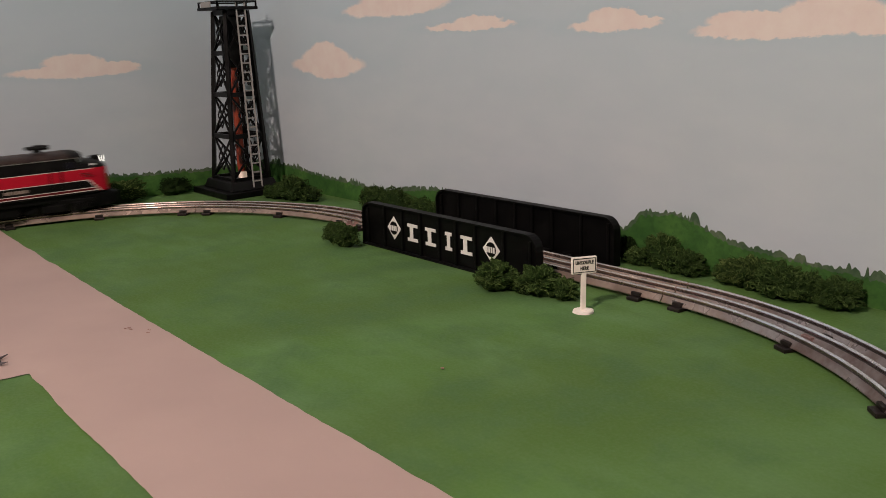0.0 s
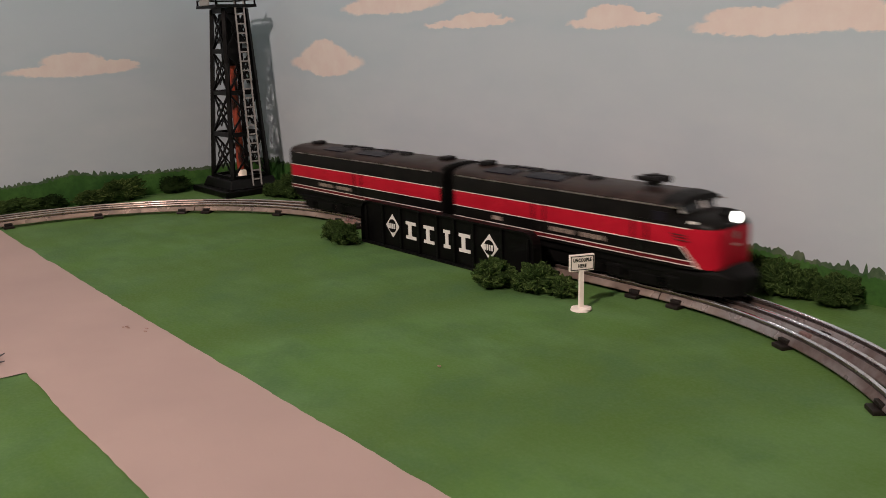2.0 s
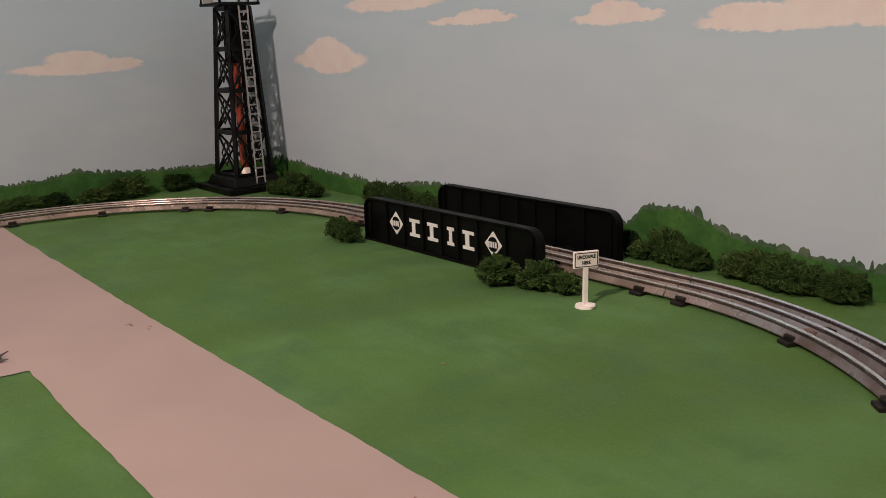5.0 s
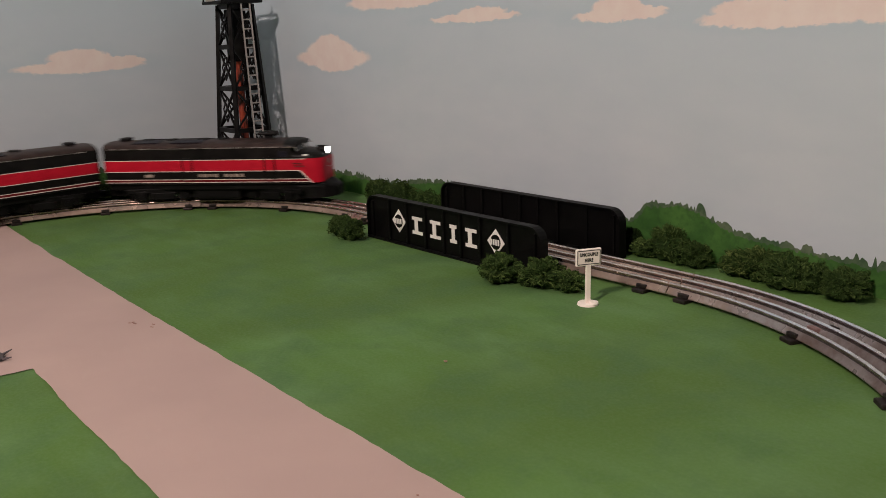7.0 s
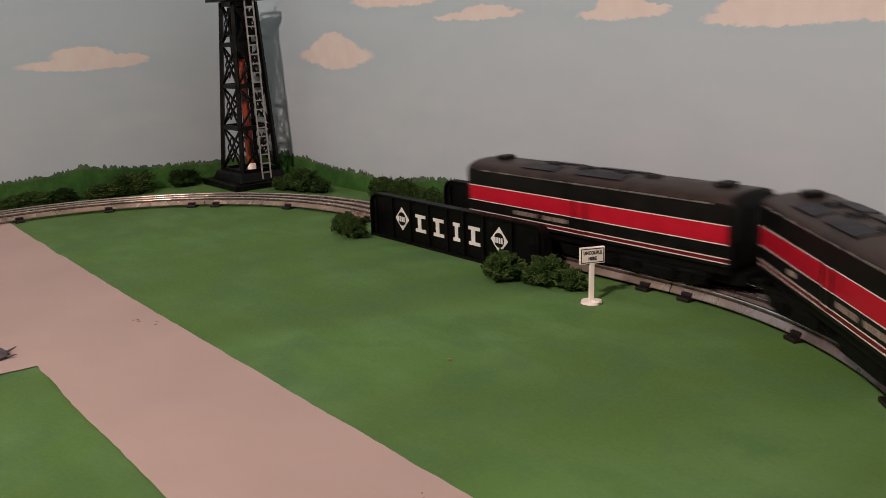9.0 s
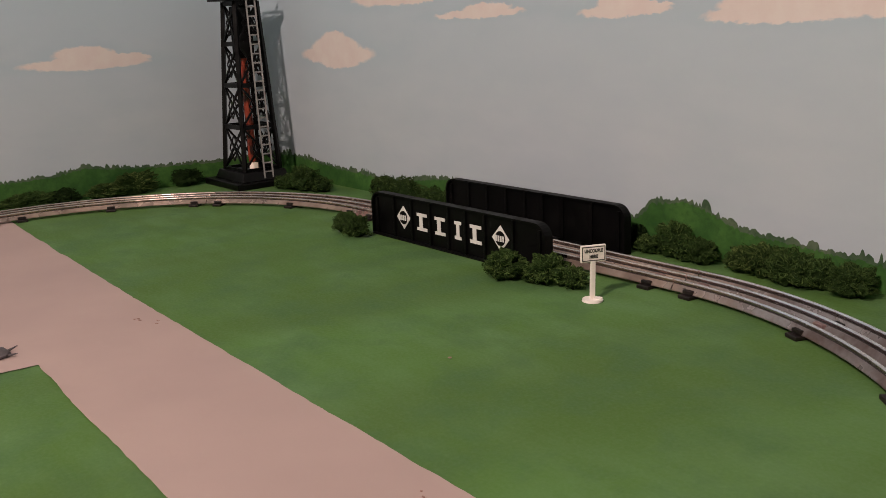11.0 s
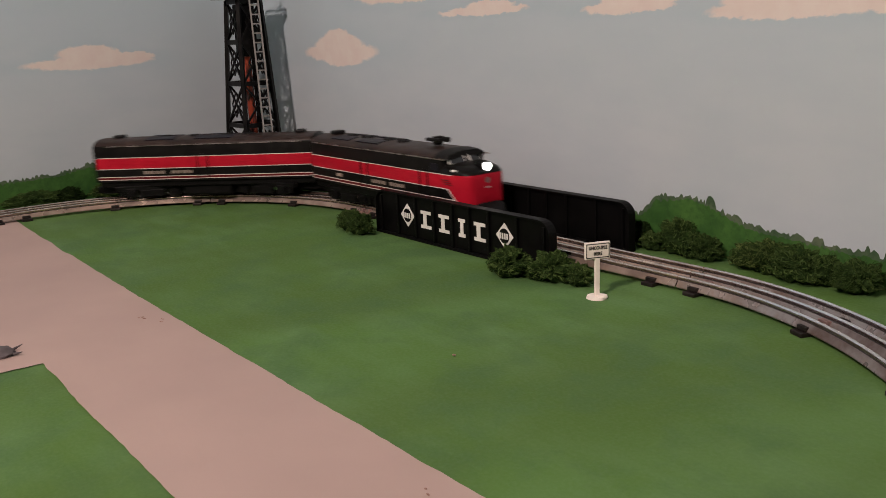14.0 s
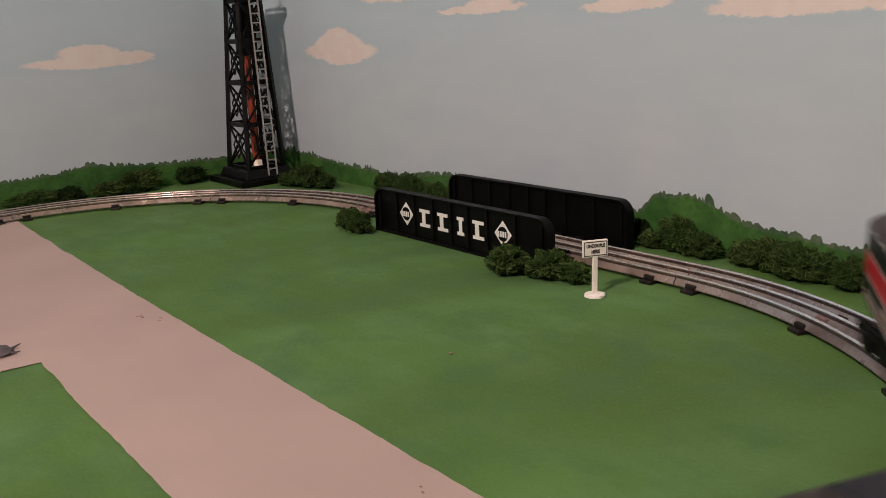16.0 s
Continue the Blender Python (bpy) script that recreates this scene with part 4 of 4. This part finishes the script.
def coupler(thing, x, s):
    bm = bmesh.new()
    add_box(bm, (x - s * 0.010, 0, 0.0225), (0.024, 0.030, 0.0100), bevel=0.0015)
    part("drawbar_box", bm, M_TRUCK, thing)
    bm = bmesh.new()
    add_box(bm, (x + s * 0.004, 0, 0.0195), (0.016, 0.006, 0.004), bevel=0.0008)
    add_box(bm, (x + s * 0.011, 0, 0.0200), (0.005, 0.009, 0.008), bevel=0.0012)
    part("coupler", bm, M_TRUCK, thing)


def build_cab_unit():
    thing = tagged(new("diesel_locomotive"), "black and red toy diesel locomotive with white stripes, headlight lit", "locomotive")
    h = LEN_A / 2
    bm = bmesh.new()
    full = (0.028, 0.0782, 0.0863, 0.0340, 2.3)
    shell(bm, [(-h, 0.0272, 0.0781, 0.0862, 0.0340, 2.3), (-h + 0.002, *full), (0.060, *full), (0.0950, *full), (0.1020, 0.0275, 0.0776, 0.0858, 0.0340, 2.3),
               (0.1040, 0.0270, 0.0690, 0.0745, 0.0340, 2.7), (0.1080, 0.0265, 0.0660, 0.0720, 0.0340, 2.7)])
    part("body", bm, M_CAB, thing, smooth=True)
    # roof brow over the windshield
    bm = bmesh.new()
    shell(bm, [(0.094, 0.0282, 0.0784, 0.0868, 0.0778, 2.3), (0.1040, 0.0272, 0.0773, 0.0864, 0.0768, 2.3), (0.1095, 0.0235, 0.0795, 0.0850, 0.0790, 2.3)])
    part("cab_roof", bm, M_ROOFBIT, thing, smooth=True)
    # nose
    bm = bmesh.new()
    secs = []
    for k in range(13):
        f = k / 12
        a = f * math.pi / 2
        x = 0.108 + 0.0325 * math.sin(a) if k else 0.104
        c = max(0.0, math.cos(a))
        w = 0.0110 + 0.0170 * c ** 0.55
        zt = 0.0610 + 0.0135 * c ** 0.5
        zb = 0.0340 + 0.0030 * (1 - c ** 0.6)
        secs.append((x, w, zt - 0.0085, zt, zb, 2.4))
    shell(bm, secs)
    part("nose", bm, M_CAB, thing, smooth=True)
    glass = Nodes("dark_windshield", 0.08)
    m_glass = glass.done((0.02, 0.022, 0.025))
    for s in (-1, 1):
        bm = bmesh.new()
        rot = Matrix.Rotation(radians(s * 14), 4, "Z") @ Matrix.Rotation(radians(-24), 4, "Y")
        add_box(bm, (0.1078, s * 0.0115, 0.0770), (0.0020, 0.0185, 0.0095), rot, bevel=0.0005)
        # Silver rim puts the bright reflection on the pane into its colour.
        pane = part("windshield", bm, M_PANE_SHINE, thing, "windshield pane rimmed in silver for its reflection")
        bm = bmesh.new()
        add_box(bm, (0.1090, s * 0.0116, 0.0768), (0.0008, 0.0150, 0.0068), rot)
        part("glass", bm, m_glass, pane)
        bm = bmesh.new()
        add_box(bm, (0.0930, s * 0.0281, 0.0705), (0.012, 0.0006, 0.0070), bevel=0.0002)
        part("side_window", bm, M_HATCH, thing)
        bm = bmesh.new()
        add_box(bm, (0.1210, s * 0.0255, 0.0682), (0.0065, 0.0020, 0.0028), Matrix.Rotation(radians(-s * 14), 4, "Z"), bevel=0.0006)
        part("number_board", bm, M_WHITE, thing, "pale number board on the nose")
        bm = bmesh.new()
        for k in range(3):
            add_box(bm, (0.1105 + k * 0.0015, s * 0.0283, 0.0590 - k * 0.0020), (0.012, 0.0006, 0.0007))
        part("nose_louvre", bm, M_LOUVRE, thing)
    # headlight
    glow = Nodes("lit_headlight", 0.2)
    glow.put(glow.bsdf.inputs["Emission Color"], (1.0, 0.96, 0.90))
    glow.put(glow.bsdf.inputs["Emission Strength"], 9.0)
    bm = bmesh.new()
    add_cyl(bm, (0.1335, 0, 0.0715), 0.0060, 0.012, 20, Matrix.Rotation(radians(90), 4, "Y"), r2=0.0056)
    lamp_ob = part("headlight", bm, M_BLACK, thing, "round headlight housing")
    bm = bmesh.new()
    add_cyl(bm, (0.1398, 0, 0.0717), 0.0042, 0.0016, 20, Matrix.Rotation(radians(90), 4, "Y"), r2=0.0040)
    part("lens", bm, glow.done((0.9, 0.9, 0.88)), lamp_ob, "bright glowing white lens")
    bm = bmesh.new()
    add_box(bm, (0.1402, 0, 0.0515), (0.0014, 0.0075, 0.0012), bevel=0.0003)
    part("nose_bar", bm, M_PINK, thing, "silver bar on the red nose")
    bm = bmesh.new()
    add_cyl(bm, (0.1400, 0, 0.0585), 0.0030, 0.0012, 16, Matrix.Rotation(radians(90), 4, "Y"))
    part("nose_emblem", bm, M_CLIP, thing)
    # pilot below the nose
    bm = bmesh.new()
    shell(bm, [(0.108, 0.0262, 0.030, 0.0345, 0.0160, 3.0), (0.130, 0.0245, 0.030, 0.0365, 0.0160, 3.0), (0.1405, 0.0215, 0.0290, 0.0370, 0.0165, 3.0), (0.1475, 0.0170, 0.0270, 0.0330, 0.0165, 3.0), (0.1545, 0.0095, 0.0250, 0.0300, 0.0175, 3.0)])
    part("pilot", bm, M_TRUCK, thing)
    # horn and antenna on the roof
    bm = bmesh.new()
    add_box(bm, (0.065, 0, 0.0890), (0.010, 0.006, 0.004), bevel=0.0008)
    for y in (-0.0045, 0.0045):
        add_cyl(bm, (0.065, y, 0.0925), 0.0017, 0.025, 10, Matrix.Rotation(radians(90), 4, "Y"), r2=0.0028)
    add_box(bm, (0.066, 0, 0.0948), (0.007, 0.010, 0.0022), bevel=0.0006)
    part("horn", bm, M_ROOFBIT, thing)
    roof_bits(thing, (-0.0950, -0.0626, -0.0218, 0.0056), ((-0.127, 0.0042),), ((-0.090, 0.036), (-0.036, 0.042)), M_ROOFBIT)
    door(thing, -0.0327, M_CAB)
    door(thing, 0.0749, M_CAB)
    lettering_bars(thing, -0.020, 0.042, 0.0452)
    for s in (-1, 1):
        bm = bmesh.new()
        add_box(bm, (-0.0850, s * 0.0281, 0.0452), (0.011, 0.0005, 0.0036))
        part("number_bar", bm, M_BARS, thing)
    under(thing, -h + 0.003, h - 0.035)
    coupler(thing, -h, -1)
    trucks = [build_truck(thing, s * TRUCK) for s in (-1, 1)]
    return thing, trucks


def build_booster():
    thing = tagged(new("booster_unit"), "black and red cabless toy diesel unit with white stripes", "locomotive")
    h = LEN_B / 2
    full = (0.028, 0.0782, 0.0863, 0.0340, 2.3)
    bm = bmesh.new()
    shell(bm, [(-h, 0.0268, 0.0760, 0.0838, 0.0340, 2.3), (-h + 0.0018, 0.0277, 0.0778, 0.0862, 0.0340, 2.3), (-h + 0.006, *full), (h - 0.006, *full),
               (h - 0.0018, 0.0277, 0.0778, 0.0862, 0.0340, 2.3), (h, 0.0268, 0.0760, 0.0838, 0.0340, 2.3)])
    part("body", bm, M_BOOSTER, thing, smooth=True)
    for s in (-1, 1):
        bm = bmesh.new()
        add_box(bm, (s * (h + 0.0006), 0, 0.055), (0.0016, 0.020, 0.040), bevel=0.0006)
        part("end_door", bm, M_BLACK, thing)
        coupler(thing, s * h, s)
    roof_bits(thing, (-0.056, -0.018, 0.022, 0.052), ((-0.118, 0.0036), (0.118, 0.0036)), ((-0.056, 0.038), (0.012, 0.048)), M_ROOFBIT)
    door(thing, -0.0005, M_BOOSTER)
    lettering_bars(thing, -0.079, -0.014, 0.0452)
    under(thing, -h + 0.003, h - 0.003)
    trucks = [build_truck(thing, s * TRUCK) for s in (-1, 1)]
    return thing, trucks


CAB, CAB_TRUCKS = build_cab_unit()
BOOSTER, BOOSTER_TRUCKS = build_booster()


# ---- small marks on the board ----
def build_marks():
    fleck = simple("red_brown_fleck", (0.32, 0.18, 0.145), 0.8)
    rng = random.Random(4)
    for x, y, n, size in ((0.113, -0.290, 5, 0.0021), (0.128, -0.283, 4, 0.0016), (0.338, -0.176, 2, 0.0028), (0.47, -0.292, 2, 0.002), (-0.335, -0.295, 2, 0.002)):
        for _ in range(n):
            bm = bmesh.new()
            pts = [(size * rng.uniform(0.25, 0.6) * math.cos(k * 1.047), size * rng.uniform(0.12, 0.3) * math.sin(k * 1.047)) for k in range(6)]
            m = Matrix.Translation((x + rng.uniform(-0.005, 0.005), y + rng.uniform(-0.003, 0.003), 0.0009)) @ Matrix.Rotation(rng.uniform(0, 3), 4, "Z")
            add_prism(bm, pts, 0.0005, m)
            bmesh.ops.recalc_face_normals(bm, faces=bm.faces)
            tagged(part("scuff_mark", bm, fleck), "small dark brown scuff on the painted board", "scuff", "scuffs")
    # a small grey blob standing in for a dark mark on the road by the green corner
    bm = bmesh.new()
    bmesh.ops.create_icosphere(bm, subdivisions=3, radius=1.0)
    for v in bm.verts:
        k = 1 + 0.25 * noise.noise(v.co * 2.0)
        v.co = Vector((v.co.x * 0.010 * k, v.co.y * 0.009 * k, 0.0012 + max(-0.0004, v.co.z * 0.006 * k)))
    for a, tilt in ((0.75, 0.25), (1.9, 0.2)):
        add_cyl(bm, (0.0115 * math.cos(a), 0.0105 * math.sin(a), 0.0022), 0.0016, 0.012, 7, Matrix.Rotation(a, 4, "Z") @ Matrix.Rotation(math.pi / 2 - tilt, 4, "Y"), 0.0003)
    scrap = part("grey_road_blob", bm, simple("blob_grey", (0.10, 0.085, 0.09), 0.9, vary=0.4), smooth=True)
    scrap.location = (0.1200, -0.3920, 0)
    tagged(scrap, "small dark grey blob standing in for a dark mark on the tan road", "scrap")


build_marks()

# ---- the train's run: distance of the cab unit's middle along the loop, by time ----
RUN = [
    (0.0, -0.5072),
    (0.5, -0.2785),
    (1.0, -0.0810),
    (1.5, 0.1106),
    (2.0, 0.3480),
    (2.5, 0.6099),
    (3.0, 0.8595),
    (3.3, 1.0189),
    (3.6, 1.1725),
    (4.0, 1.3757),
    (6.5, 2.4813),
    (7.0, 2.6915),
    (7.5, 2.8742),
    (8.0, 3.0731),
    (8.5, 3.3095),
    (9.0, 3.5701),
    (9.6, 3.8779),
    (10.0, 4.0799),
    (12.5, 5.2713),
    (13.0, 5.5010),
    (13.5, 5.7035),
    (14.0, 5.8840),
    (14.5, 6.1051),
    (15.0, 6.3566),
    (15.5, 6.6079),
    (16.0, 6.8853),
]


def run_at(t):
    n = len(RUN)
    i = max(0, min(n - 2, sum(1 for q in RUN if q[0] <= t) - 1))

    def slope(k):
        a, b = RUN[max(0, k - 1)], RUN[min(n - 1, k + 1)]
        return (b[1] - a[1]) / (b[0] - a[0])

    (t0, a), (t1, b) = RUN[i], RUN[i + 1]
    h = t1 - t0
    u = (t - t0) / h
    return (a * (1 + 2 * u) * (1 - u) ** 2 + slope(i) * h * u * (1 - u) ** 2 + b * u * u * (3 - 2 * u) + slope(i + 1) * h * u * u * (u - 1))


def car_pose(s):
    a, ha = on_track(s - TRUCK)
    b, hb = on_track(s + TRUCK)
    d = b - a
    c = (a + b) / 2
    head = math.atan2(d.y, d.x)
    return pose(c.x, c.y, 0, 0, 0, math.degrees(head)), ha - head, hb - head


def motions():
    times = [k / 10 for k in range(161)]
    for thing, trucks, back in ((CAB, CAB_TRUCKS, 0.0), (BOOSTER, BOOSTER_TRUCKS, LEN_A / 2 + GAP + LEN_B / 2)):
        rows, turns = [], ([], [])
        for t in times:
            m, ha, hb = car_pose(run_at(t) - back)
            rows.append((t, m))
            turns[0].append((t, pose(-TRUCK, 0, 0, 0, 0, math.degrees(ha))))
            turns[1].append((t, pose(TRUCK, 0, 0, 0, 0, math.degrees(hb))))
        walk(thing, rows)
        walk(trucks[0], turns[0])
        walk(trucks[1], turns[1])


motions()
